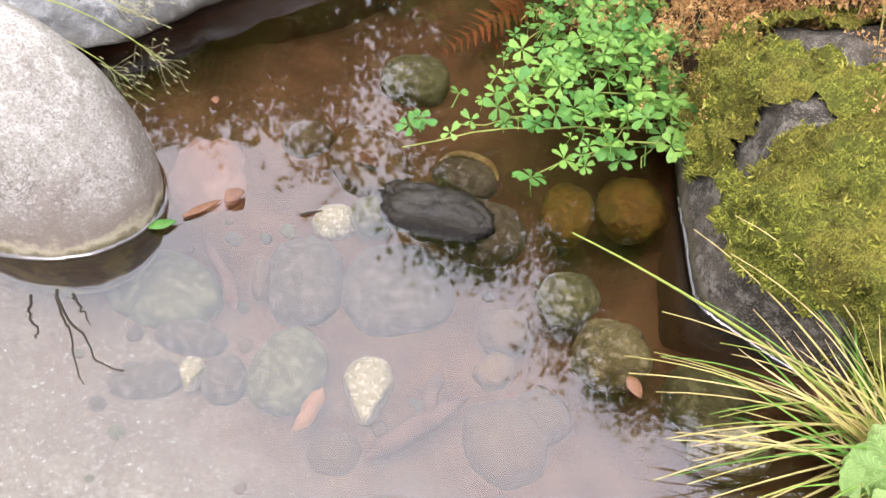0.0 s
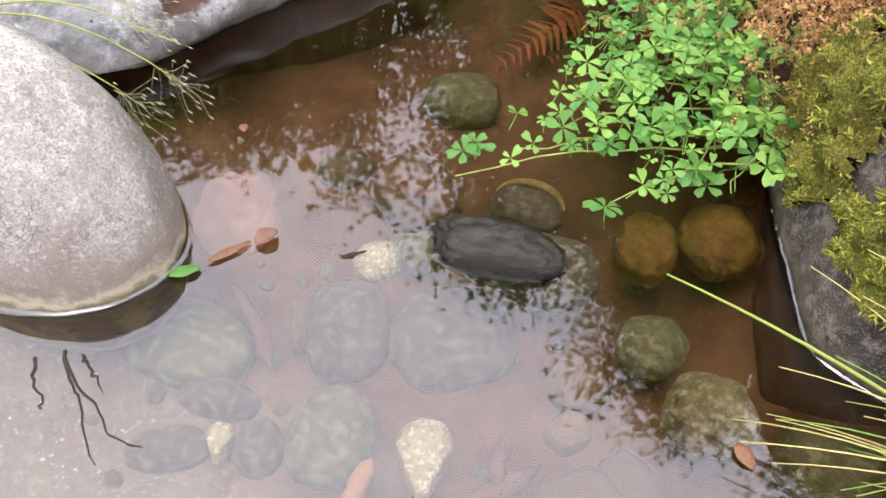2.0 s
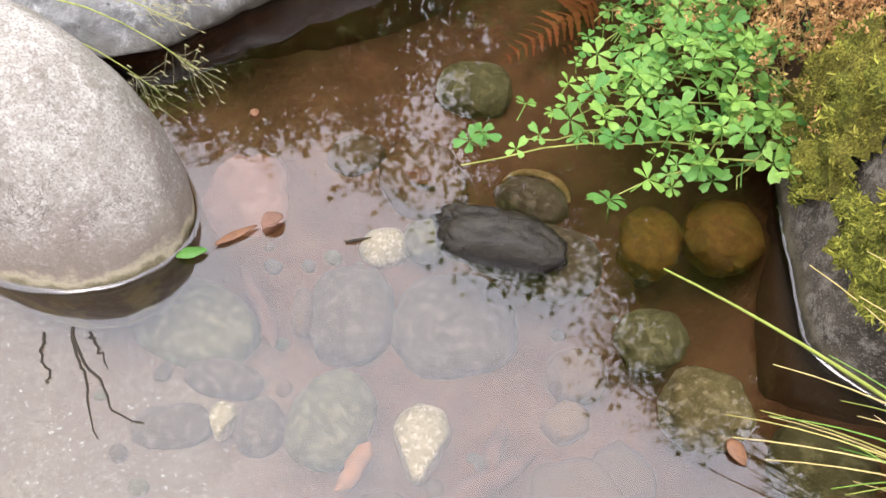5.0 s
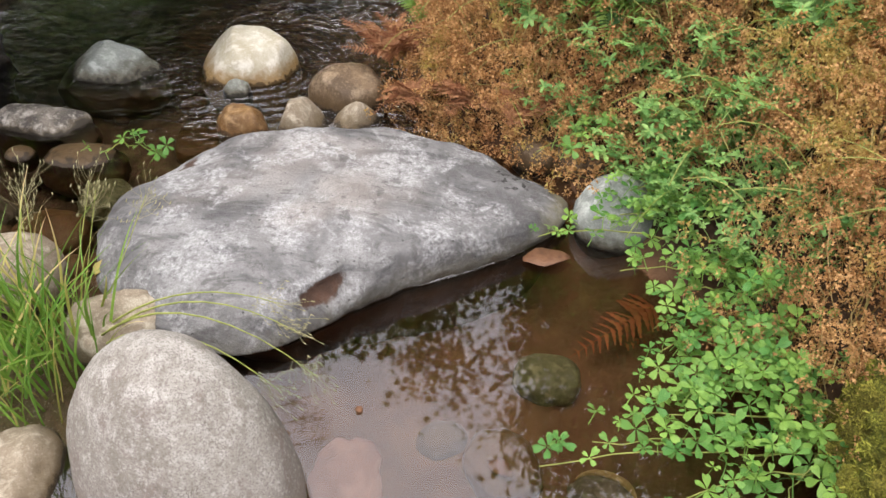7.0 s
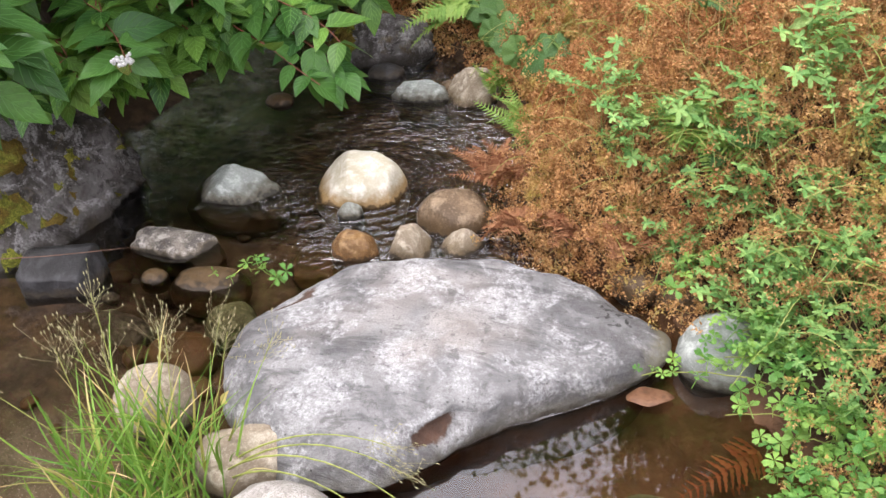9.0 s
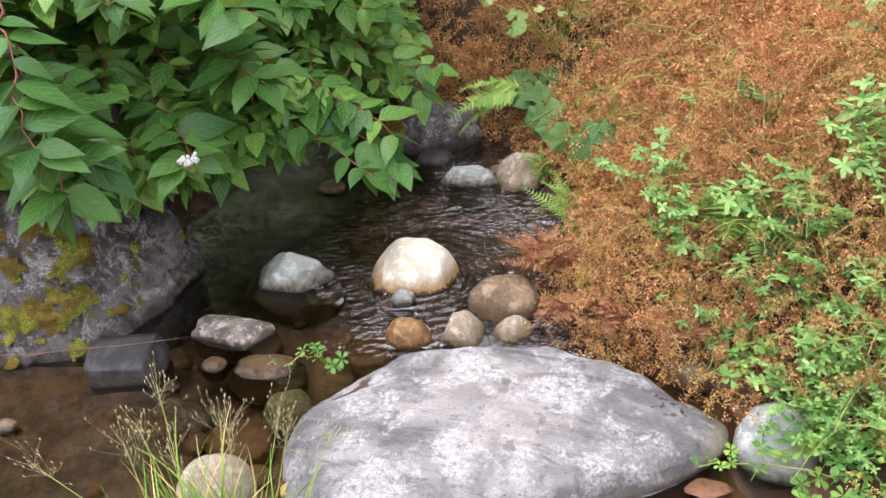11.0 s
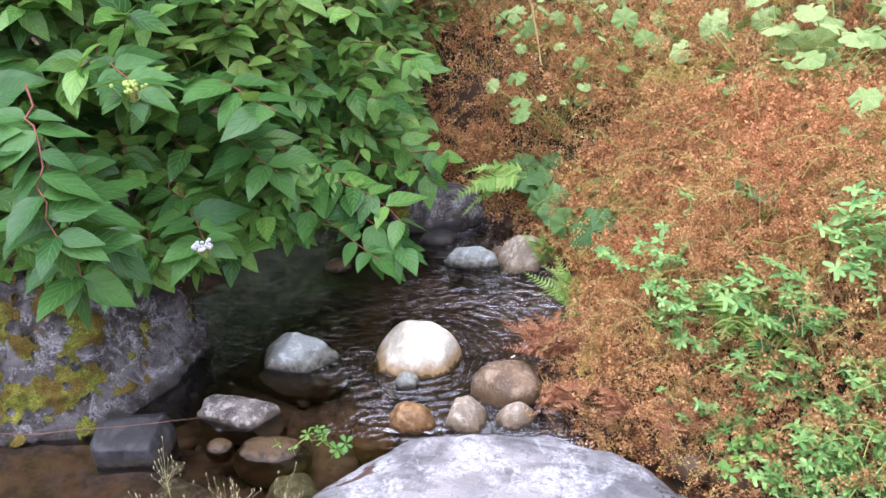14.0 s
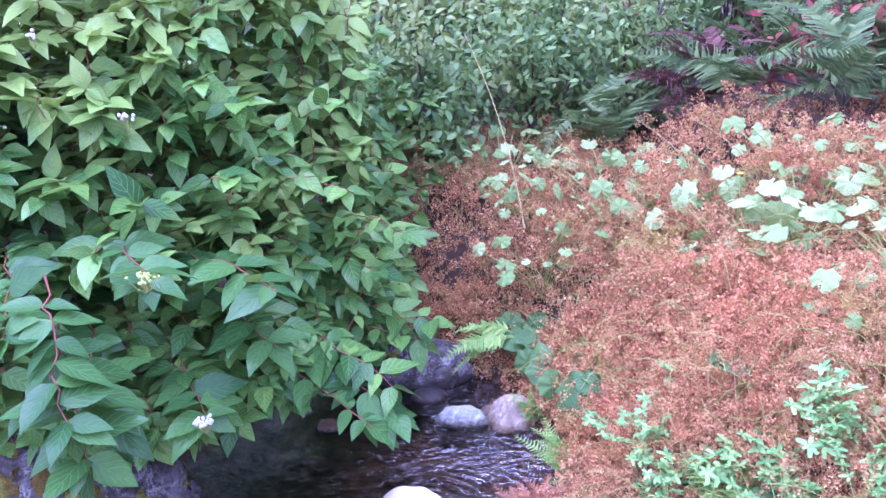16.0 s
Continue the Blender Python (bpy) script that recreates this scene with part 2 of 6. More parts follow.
def water_mat():
    """Clear brown water: it mirrors by a raised Fresnel index and lets the bed show; ripples where it runs."""
    m = Nodes("clear_water")
    p = m.place()
    x, y, z = m.xyz(p)
    stretch = m.n.new("ShaderNodeMapping")
    stretch.inputs["Scale"].default_value, stretch.inputs["Rotation"].default_value = (0.65, 1.25, 1.0), (0, 0, radians(-18))
    m.l.new(p, stretch.inputs["Vector"])
    s = stretch.outputs[0]
    across = m.math("ADD", x, m.math("MULTIPLY", m.noise(4.0, 2, 0.5, p), 0.5))
    runs = m.math("MULTIPLY", m.math("MULTIPLY", m.ramp(y, 1.68, 1.98), m.ramp(across, -0.95, -0.45, 0.16, 1.0)), m.ramp(m.noise(3.0, 2, 0.5, p), 0.3, 0.6, 0.35, 1.0))
    fast = m.math("ADD", m.noise(15, 2.0, 0.5, s, 2.0), m.math("MULTIPLY", m.noise(52, 1, 0.5, s, 0.6), 0.13))
    slow = m.math("MULTIPLY", m.noise(9, 2, 0.45, p, 0.3), 0.03)
    h = m.math("ADD", slow, m.math("MULTIPLY", m.math("MULTIPLY", fast, runs), 5.4))
    dx, dy = m.math("ADD", x, 0.79), m.math("MULTIPLY", m.math("SUBTRACT", y, 2.136), 1.15)
    far = m.math("SQRT", m.math("ADD", m.math("MULTIPLY", dx, dx), m.math("MULTIPLY", dy, dy)))
    ring = m.math("SINE", m.math("ADD", m.math("MULTIPLY", far, 165.0), m.math("MULTIPLY", m.noise(9, 2, 0.5, p), 7.0)))
    ring = m.math("MULTIPLY", ring, m.math("MULTIPLY", m.ramp(far, 0.14, 0.5, 0.85, 0), m.ramp(dx, -0.05, 0.08)))
    h = m.math("ADD", h, ring)
    n = m.bump(h, 1.0, 0.009)
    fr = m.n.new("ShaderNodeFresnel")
    fr.inputs["IOR"].default_value = MIRROR_IOR
    m.l.new(n, fr.inputs["Normal"])
    gl = m.n.new("ShaderNodeBsdfGlossy")
    gl.inputs["Roughness"].default_value = 0.022
    m.l.new(n, gl.inputs["Normal"])
    tr = m.n.new("ShaderNodeBsdfTransparent")
    tr.inputs["Color"].default_value = (0.85, 0.79, 0.71, 1)
    mix = m.n.new("ShaderNodeMixShader")
    m.l.new(fr.outputs[0], mix.inputs[0])
    m.l.new(tr.outputs[0], mix.inputs[1])
    m.l.new(gl.outputs[0], mix.inputs[2])
    m.l.new(mix.outputs[0], m.n["Material Output"].inputs["Surface"])
    return m.mat


# Raised from water's 1.33 so that the sky mirrors more brightly.
MIRROR_IOR = 1.92


def lichen_mat():
    """Rough dark rock: brown-black pits, ash-grey faces, and crusts of pale lichen with ragged edges."""
    m = Nodes("lichened_rock", 0.85)
    v = m.coord()
    z = m.xyz(m.place())[2]
    rough = m.noise(26, 9, 0.75, v, 0.6)
    c = m.mix(m.ramp(m.noise(8, 6, 0.65, v, 0.5), 0.36, 0.62), (0.045, 0.038, 0.03), (0.16, 0.15, 0.145))
    c = m.mix(m.ramp(rough, 0.36, 0.52, 0.9, 0), c, (0.022, 0.018, 0.014))
    crust = m.math("MULTIPLY", m.ramp(m.noise(15, 8, 0.72, v, 0.8), 0.5, 0.58), m.ramp(m.noise(140, 4, 0.75, v), 0.36, 0.6))
    c = m.mix(m.math("MULTIPLY", crust, 0.9), c, (0.38, 0.37, 0.37))
    c = m.mix(m.ramp(m.noise(60, 5, 0.7, v), 0.58, 0.68, 0, 0.7), c, (0.31, 0.30, 0.29))
    c = m.mix(m.ramp(m.noise(11, 5, 0.65, v), 0.57, 0.66, 0, 0.55), c, (0.12, 0.085, 0.03))
    # Toward the foot the rock turns darker and glossier, by height.
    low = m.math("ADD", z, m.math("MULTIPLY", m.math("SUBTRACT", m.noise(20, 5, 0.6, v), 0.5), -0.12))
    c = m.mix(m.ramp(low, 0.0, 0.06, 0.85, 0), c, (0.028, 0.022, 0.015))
    h = m.math("ADD", rough, m.math("MULTIPLY", m.noise(120, 5, 0.75, v), 0.35))
    return m.done(c, m.ramp(low, 0.0, 0.05, 0.4, 0.85), m.bump(h, 1.0, 0.022))


def slab_mat():
    """Weathered pale grey stone: grey clouds, chalky lichen, streaks along its length, dark pits, shaded sides, a rusty
    hollow darkened as a recess, and a wet foot with undercut shade in its colour.
    """
    m = Nodes("weathered_slab", 0.85)
    v = m.coord()
    x, y, z = m.xyz(v)
    run = m.n.new("ShaderNodeMapping")
    run.inputs["Scale"].default_value, run.inputs["Rotation"].default_value = (0.35, 1.0, 1.0), (0, 0, radians(-24))
    m.l.new(v, run.inputs["Vector"])
    r = run.outputs[0]
    cloud, streak = m.noise(5.5, 6, 0.62, v, 0.8), m.noise(16, 8, 0.68, r, 0.8)
    c = m.mix(m.ramp(cloud, 0.36, 0.62), (0.135, 0.135, 0.136), (0.30, 0.30, 0.295))
    c = m.mix(m.ramp(streak, 0.38, 0.54, 0.85, 0), c, (0.07, 0.07, 0.072))
    # Grey patches kept to the sides, the side face's shade put into the colour.
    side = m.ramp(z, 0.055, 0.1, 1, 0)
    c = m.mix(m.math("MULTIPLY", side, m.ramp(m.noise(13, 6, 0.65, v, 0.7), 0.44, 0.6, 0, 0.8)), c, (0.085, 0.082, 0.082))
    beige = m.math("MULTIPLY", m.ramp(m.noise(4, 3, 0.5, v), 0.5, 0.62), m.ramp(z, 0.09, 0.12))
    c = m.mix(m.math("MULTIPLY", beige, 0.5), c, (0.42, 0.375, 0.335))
    chalk = m.math("MULTIPLY", m.ramp(m.noise(9, 7, 0.7, v, 0.5), 0.46, 0.61), m.ramp(m.noise(90, 6, 0.75, v), 0.34, 0.66))
    c = m.mix(m.math("MULTIPLY", chalk, 0.85), c, (0.56, 0.565, 0.565))
    drip = m.n.new("ShaderNodeMapping")
    drip.inputs["Scale"].default_value = (1.0, 1.0, 0.25)
    m.l.new(v, drip.inputs["Vector"])
    c = m.mix(m.ramp(m.noise(26, 7, 0.7, drip.outputs[0], 0.4), 0.53, 0.64, 0, 0.7), c, (0.085, 0.08, 0.078))
    ox, oy = m.math("ADD", x, 0.058), m.math("SUBTRACT", y, 1.635)
    spotty = m.ramp(m.math("ADD", m.math("MULTIPLY", ox, ox), m.math("MULTIPLY", oy, oy)), 0.0012, 0.003, 1, 0)
    c = m.mix(m.math("MULTIPLY", spotty, m.ramp(m.noise(75, 1, 0.4, v), 0.60, 0.63)), c, (0.025, 0.025, 0.022))
    end = m.ramp(m.math("ADD", x, m.math("MULTIPLY", m.noise(14, 4, 0.6, v), 0.1)), 0.04, 0.1, 0, 0.75)
    c = m.mix(end, c, (0.20, 0.175, 0.085))
    fine = m.noise(230, 4, 0.75, v)
    c = m.mix(m.ramp(fine, 0.36, 0.56, 0.55, 0), c, (0.16, 0.155, 0.15))
    c = m.mix(m.ramp(m.cells(48, v), 0.05, 0.13, 0.8, 0), c, (0.10, 0.098, 0.095))
    # Wet foot; its colour also carries the shade under the overhang.
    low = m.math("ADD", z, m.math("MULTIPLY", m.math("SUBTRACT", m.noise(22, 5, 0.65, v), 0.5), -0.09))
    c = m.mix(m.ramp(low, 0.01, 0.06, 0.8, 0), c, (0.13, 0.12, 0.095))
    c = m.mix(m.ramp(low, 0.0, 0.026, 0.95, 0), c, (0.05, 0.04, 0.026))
    c = m.mix(m.ramp(z, -0.03, -0.006, 0.95, 0), c, m.mix(m.noise(18, 5, 0.6, v), (0.13, 0.065, 0.032), (0.20, 0.11, 0.056)))
    # Rust-brown hollow, its recess shade painted dark as well.
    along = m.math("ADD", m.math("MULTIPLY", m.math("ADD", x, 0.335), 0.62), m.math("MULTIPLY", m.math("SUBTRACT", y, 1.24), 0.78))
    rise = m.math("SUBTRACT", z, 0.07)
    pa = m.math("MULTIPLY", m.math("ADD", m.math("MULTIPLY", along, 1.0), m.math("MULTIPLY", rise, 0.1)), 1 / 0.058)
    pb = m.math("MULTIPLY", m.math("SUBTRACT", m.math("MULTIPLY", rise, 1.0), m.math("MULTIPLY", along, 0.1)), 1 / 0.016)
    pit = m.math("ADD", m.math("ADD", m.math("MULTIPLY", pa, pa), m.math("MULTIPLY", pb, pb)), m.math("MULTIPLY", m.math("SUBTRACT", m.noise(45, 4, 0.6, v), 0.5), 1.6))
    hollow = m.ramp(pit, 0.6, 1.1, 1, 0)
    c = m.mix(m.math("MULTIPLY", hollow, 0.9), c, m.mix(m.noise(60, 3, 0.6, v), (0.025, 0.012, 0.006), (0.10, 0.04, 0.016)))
    h = m.math("ADD", m.math("ADD", m.math("MULTIPLY", streak, 0.8), m.math("MULTIPLY", fine, 0.25)), m.math("MULTIPLY", m.ramp(m.cells(48, v), 0.0, 0.14), 0.4))
    return m.done(c, m.ramp(low, 0.0, 0.02, 0.4, 0.85), m.bump(h, 0.9, 0.014))


def granite_mat():
    """Smooth river granite: pale, salt-and-pepper grain, faint brown bloom, top light painted in by height, a dark
    algae line at the water.
    """
    m = Nodes("river_granite", 0.8)
    v = m.coord()
    z = m.xyz(m.place())[2]
    c = m.mix(m.ramp(m.noise(6, 5, 0.6, v, 0.5), 0.38, 0.64), (0.195, 0.178, 0.148), (0.33, 0.312, 0.275))
    # Browner below, whiter on top: light from above put into the colour.
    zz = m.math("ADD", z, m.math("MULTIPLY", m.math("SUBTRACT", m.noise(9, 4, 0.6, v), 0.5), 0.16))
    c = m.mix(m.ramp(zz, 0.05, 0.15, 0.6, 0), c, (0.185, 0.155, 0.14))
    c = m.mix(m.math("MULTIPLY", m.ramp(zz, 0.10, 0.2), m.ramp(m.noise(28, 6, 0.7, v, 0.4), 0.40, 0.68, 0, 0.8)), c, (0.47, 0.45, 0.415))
    c = m.mix(m.ramp(m.noise(60, 6, 0.7, v), 0.52, 0.68, 0, 0.5), c, (0.49, 0.47, 0.43))
    c = m.mix(m.ramp(m.noise(14, 6, 0.65, v, 0.6), 0.52, 0.66, 0, 0.75), c, (0.17, 0.135, 0.115))
    c = m.mix(m.ramp(m.noise(330, 3, 0.7, v), 0.40, 0.52, 0.7, 0), c, (0.15, 0.13, 0.115))
    c = m.mix(m.ramp(m.noise(170, 4, 0.7, v), 0.50, 0.72, 0, 0.4), c, (0.58, 0.56, 0.52))
    c = m.mix(m.ramp(m.cells(105, v), 0.06, 0.16, 0.4, 0), c, (0.15, 0.13, 0.11))
    crack = m.math("ABSOLUTE", m.math("SUBTRACT", m.noise(9, 6, 0.7, v, 1.2), 0.5))
    crack = m.math("MULTIPLY", m.ramp(crack, 0.002, 0.009, 0.8, 0), m.ramp(m.noise(5, 2, 0.5, v), 0.5, 0.6))
    c = m.mix(crack, c, (0.10, 0.085, 0.07))
    line = m.math("ADD", z, m.math("MULTIPLY", m.math("SUBTRACT", m.noise(24, 5, 0.65, v), 0.5), -0.07))
    c = m.mix(m.ramp(line, 0.02, 0.09, 0.75, 0), c, (0.17, 0.135, 0.105))
    c = m.mix(m.ramp(line, 0.012, 0.026, 0.8, 0), c, (0.36, 0.32, 0.22))
    c = m.mix(m.ramp(line, 0.0, 0.014, 0.9, 0), c, (0.085, 0.07, 0.03))
    c = m.mix(m.ramp(z, -0.03, -0.004, 0.9, 0), c, m.mix(m.ramp(m.noise(22, 5, 0.65, v), 0.4, 0.6), (0.10, 0.06, 0.018), (0.26, 0.22, 0.05)))
    h = m.math("ADD", m.noise(60, 6, 0.7, v), m.math("MULTIPLY", m.noise(300, 3, 0.7, v), 0.35))
    return m.done(c, m.ramp(line, 0.0, 0.02, 0.35, 0.8), m.bump(h, 0.6, 0.006))


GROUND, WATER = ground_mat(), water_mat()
GRANITE = granite_mat()
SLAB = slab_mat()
BLACK = stone("wet_dark_stone", (0.03, 0.026, 0.018), (0.06, 0.053, 0.04), (0.012, 0.010, 0.008), 1.8, 0.5, 0.03, (0.012, 0.009, 0.005), 0.8, 0.3)
OCHRE = stone("algae_coated_stone", (0.27, 0.155, 0.022), (0.38, 0.235, 0.04), (0.10, 0.055, 0.008), 3.0, 1.0, 0.0, (0.12, 0.07, 0.01), 0.4, 0.6, 0.8)
MOTTLE = stone("mottled_white_stone", (0.34, 0.31, 0.17), (0.66, 0.63, 0.5), (0.1, 0.09, 0.05), 2.6, 0.5, 0.0, (0.2, 0.17, 0.07), 0.3, 0.7)
PALE = stone("speckled_pale_stone", (0.76, 0.75, 0.56), (0.88, 0.87, 0.72), (0.30, 0.28, 0.16), 0.7, 0.95, 0.0, (0.4, 0.38, 0.25), 0.2, 0.7, 0.9)
GREEN = stone("green_grey_stone", (0.34, 0.37, 0.335), (0.50, 0.53, 0.49), (0.21, 0.23, 0.21), 1.4, 0.5, 0.03, (0.045, 0.038, 0.022), 0.9, 0.7)
CREAM = stone("cream_stone", (0.56, 0.54, 0.44), (0.68, 0.66, 0.58), (0.40, 0.36, 0.26), 1.0, 0.35, 0.04, (0.17, 0.10, 0.03), 0.9, 0.7, 0.2)
BROWN = stone("brown_stone", (0.22, 0.148, 0.085), (0.36, 0.27, 0.175), (0.085, 0.055, 0.03), 0.9, 0.5, 0.045, (0.055, 0.033, 0.013), 0.9, 0.55)
RUST = stone("rusty_stone", (0.24, 0.13, 0.045), (0.36, 0.23, 0.11), (0.12, 0.06, 0.02), 1.5, 0.4, 0.02, (0.1, 0.05, 0.015), 0.7, 0.4)
SLATE = stone("dark_slate", (0.026, 0.025, 0.026), (0.05, 0.049, 0.052), (0.012, 0.012, 0.012), 1.2, 0.4, 0.02, (0.03, 0.022, 0.012), 0.8, 0.5)
LICHEN = lichen_mat()
WETROCK = stone("wet_brown_rock", (0.085, 0.07, 0.052), (0.23, 0.205, 0.17), (0.024, 0.019, 0.013), 2.4, 0.9, 0.02, (0.04, 0.032, 0.014), 0.8, 0.88)
REDFERN = leafy("sodden_fern", (0.25, 0.07, 0.026), (0.40, 0.13, 0.05), None, 0, 0.8, 0.1, "island", (0.06, 0.02, 0.01), 0.4)
MUDDY = stone("silted_stone", (0.15, 0.135, 0.105), (0.29, 0.265, 0.215), (0.07, 0.06, 0.045), 3.4, 0.5, 0.0, (0.12, 0.09, 0.05), 0.3, 0.8)
OLIVE = stone("algae_green_stone", (0.17, 0.2, 0.11), (0.36, 0.39, 0.23), (0.085, 0.095, 0.05), 3.0, 0.5, 0.0, (0.15, 0.13, 0.06), 0.3, 0.8)
PINK = stone("pinkish_stone", (0.38, 0.2, 0.15), (0.48, 0.28, 0.22), (0.24, 0.12, 0.09), 1.2, 0.4, 0.0, (0.25, 0.14, 0.09), 0.3, 0.8)
TAN = stone("tan_stone", (0.36, 0.3, 0.22), (0.52, 0.46, 0.36), (0.2, 0.16, 0.11), 1.6, 0.45, 0.03, (0.085, 0.06, 0.03), 0.85, 0.8)
LONGSTONE = stone("pale_wet_stone", (0.34, 0.30, 0.25), (0.55, 0.51, 0.45), (0.055, 0.048, 0.042), 1.3, 0.5, 0.01, (0.06, 0.045, 0.025), 0.9, 0.6)
BONE = stone("pale_yellow_stone", (0.5, 0.4, 0.18), (0.6, 0.52, 0.3), (0.25, 0.17, 0.06), 3.0, 0.5, 0.0, (0.3, 0.2, 0.06), 0.2, 0.7)
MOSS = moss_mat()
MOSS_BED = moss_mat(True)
CRESS = leafy("cress_leaf", (0.07, 0.23, 0.05), (0.29, 0.49, 0.10), None, 0.15, 0.4, 0.25, "each", spotted=0.0)
CRESS_MANY = leafy("cress_leaf_many", (0.10, 0.28, 0.075), (0.34, 0.54, 0.16), None, 0.15, 0.4, 0.25, "island", spotted=0.0)
DOG = leafy("dogwood_leaf", (0.024, 0.09, 0.021), (0.08, 0.205, 0.043), None, 0.25, 0.34, 0.3, "each", (0.2, 0.14, 0.03), 0.15)
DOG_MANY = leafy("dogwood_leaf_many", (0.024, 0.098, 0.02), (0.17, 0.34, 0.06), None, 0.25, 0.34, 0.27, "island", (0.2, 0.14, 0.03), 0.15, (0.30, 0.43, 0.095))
REDWOOD = plain("red_twig", (0.20, 0.035, 0.025), (0.22, 0.09, 0.05), 120, 0.5)
DRY = dry_mat()
STRAW = plain("dry_stem", (0.50, 0.37, 0.17), (0.40, 0.36, 0.11), 60, 0.7)
GREENSTEM = plain("green_stem", (0.24, 0.32, 0.06), (0.36, 0.36, 0.10), 60, 0.6)
BLADE = leafy("grass_blade", (0.085, 0.22, 0.03), (0.24, 0.40, 0.07), None, 0, 0.5, 0.25, "each", (0.4, 0.3, 0.1), 0.3)
YELLOWBLADE = leafy("yellowing_blade", (0.30, 0.36, 0.07), (0.60, 0.46, 0.18), (0.62, 0.46, 0.24), 0, 0.55, 0.25, "each", (0.4, 0.22, 0.08), 0.4)
FERN = leafy("green_fern", (0.16, 0.32, 0.06), (0.34, 0.48, 0.12), None, 0, 0.6, 0.25, "island", (0.35, 0.25, 0.05), 0.4)
DEADFERN = leafy("dead_fern", (0.20, 0.075, 0.032), (0.46, 0.24, 0.12), None, 0, 0.8, 0.15, "island", (0.12, 0.04, 0.02), 0.4)
PURPLEFERN = leafy("purple_brown_fern", (0.10, 0.045, 0.038), (0.22, 0.12, 0.085), None, 0, 0.8, 0.15, "island")
DARKFERN = leafy("far_fern", (0.06, 0.12, 0.035), (0.20, 0.28, 0.09), None, 0, 0.6, 0.2, "island")
# Broad leaf again, with the streamside shade put into its green.
BROADSHADE = leafy("shade_toned_leaf", (0.05, 0.13, 0.035), (0.13, 0.25, 0.07), None, 0.25, 0.5, 0.25, "each", (0.3, 0.25, 0.08), 0.3)
BROAD = leafy("broad_leaf", (0.14, 0.25, 0.06), (0.36, 0.46, 0.17), None, 0.2, 0.55, 0.25, "each", (0.4, 0.33, 0.13), 0.35)
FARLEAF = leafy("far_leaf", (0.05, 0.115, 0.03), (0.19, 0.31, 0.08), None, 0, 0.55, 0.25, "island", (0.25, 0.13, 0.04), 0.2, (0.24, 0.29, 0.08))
REDLEAF = leafy("red_leaf", (0.2, 0.045, 0.035), (0.3, 0.1, 0.06), None, 0, 0.6, 0.2, "island")
BARK = plain("bark", (0.08, 0.06, 0.045), (0.12, 0.09, 0.07), 40, 0.9)
BERRY = plain("white_berry", (0.55, 0.54, 0.53), (0.68, 0.68, 0.68), 300, 0.4)
BUD = plain("pale_bud", (0.30, 0.29, 0.14), (0.40, 0.36, 0.2), 200, 0.7)
GREENBERRY = plain("green_berry", (0.3, 0.42, 0.08), (0.42, 0.5, 0.12), 300, 0.4)
YELLOW = plain("yellow_petal", (0.8, 0.55, 0.02), (0.85, 0.65, 0.05), 300, 0.6)
WOOD = plain("sodden_wood", (0.13, 0.07, 0.05), (0.2, 0.11, 0.075), 50, 0.8)
ORANGEWOOD = plain("orange_wood", (0.42, 0.2, 0.1), (0.48, 0.25, 0.13), 60, 0.8)
DEADLEAF = plain("dead_leaf", (0.14, 0.062, 0.03), (0.21, 0.105, 0.055), 70, 0.6)
TWIG = plain("dark_twig", (0.022, 0.016, 0.01), (0.035, 0.026, 0.016), 60, 0.8)

# ---- small builders ----


def mesh_of(name, verts, faces, smooth=True, uv=None):
    me = bpy.data.meshes.new(name)
    me.from_pydata(np.asarray(verts, float).tolist(), [], faces if isinstance(faces, list) else faces.tolist())
    if uv is not None:
        lay = me.uv_layers.new(name="UVMap")
        idx = np.empty(len(me.loops), np.int32)
        me.loops.foreach_get("vertex_index", idx)
        lay.data.foreach_set("uv", np.asarray(uv, np.float32)[idx].ravel())
    if smooth:
        me.polygons.foreach_set("use_smooth", np.ones(len(me.polygons), bool))
    me.update()
    return me


def part(name, me, material, parent=None, label="", m=None, kind=""):
    ob = new(name, me)
    if material and not me.materials:
        me.materials.append(material)
    if parent is not None:
        ob.parent = parent
    if m is not None:
        ob.matrix_basis = m
    return tagged(ob, label, "", "", kind)


def thing(name, label, category, at=(0, 0, 0), group="", kind="", rz=0.0):
    ob = new(name)
    ob.empty_display_size = 0.05
    ob.matrix_basis = pose(*at, 0, 0, rz)
    return tagged(ob, label, category, group, kind)


def scatter(tmpl, mats):
    """Copies of a template (verts, faces, uv) by 4 x 4 matrices, as arrays for one mesh."""
    v, f, uv = tmpl
    mats = np.asarray(mats)
    out = np.einsum("mij,nj->mni", mats[:, :3, :3], v) + mats[:, None, :3, 3]
    faces = (np.asarray(f)[None] + (np.arange(len(mats)) * len(v))[:, None, None]).reshape(-1, len(f[0]))
    return out.reshape(-1, 3), faces, np.tile(uv, (len(mats), 1))


def stack(*sets):
    """Joins arrays of verts, faces, uv (faces of one size)."""
    vs, fs, us, k = [], [], [], 0
    for v, f, u in sets:
        vs.append(v), fs.append(np.asarray(f) + k), us.append(u)
        k += len(v)
    return np.concatenate(vs), np.concatenate(fs), np.concatenate(us)


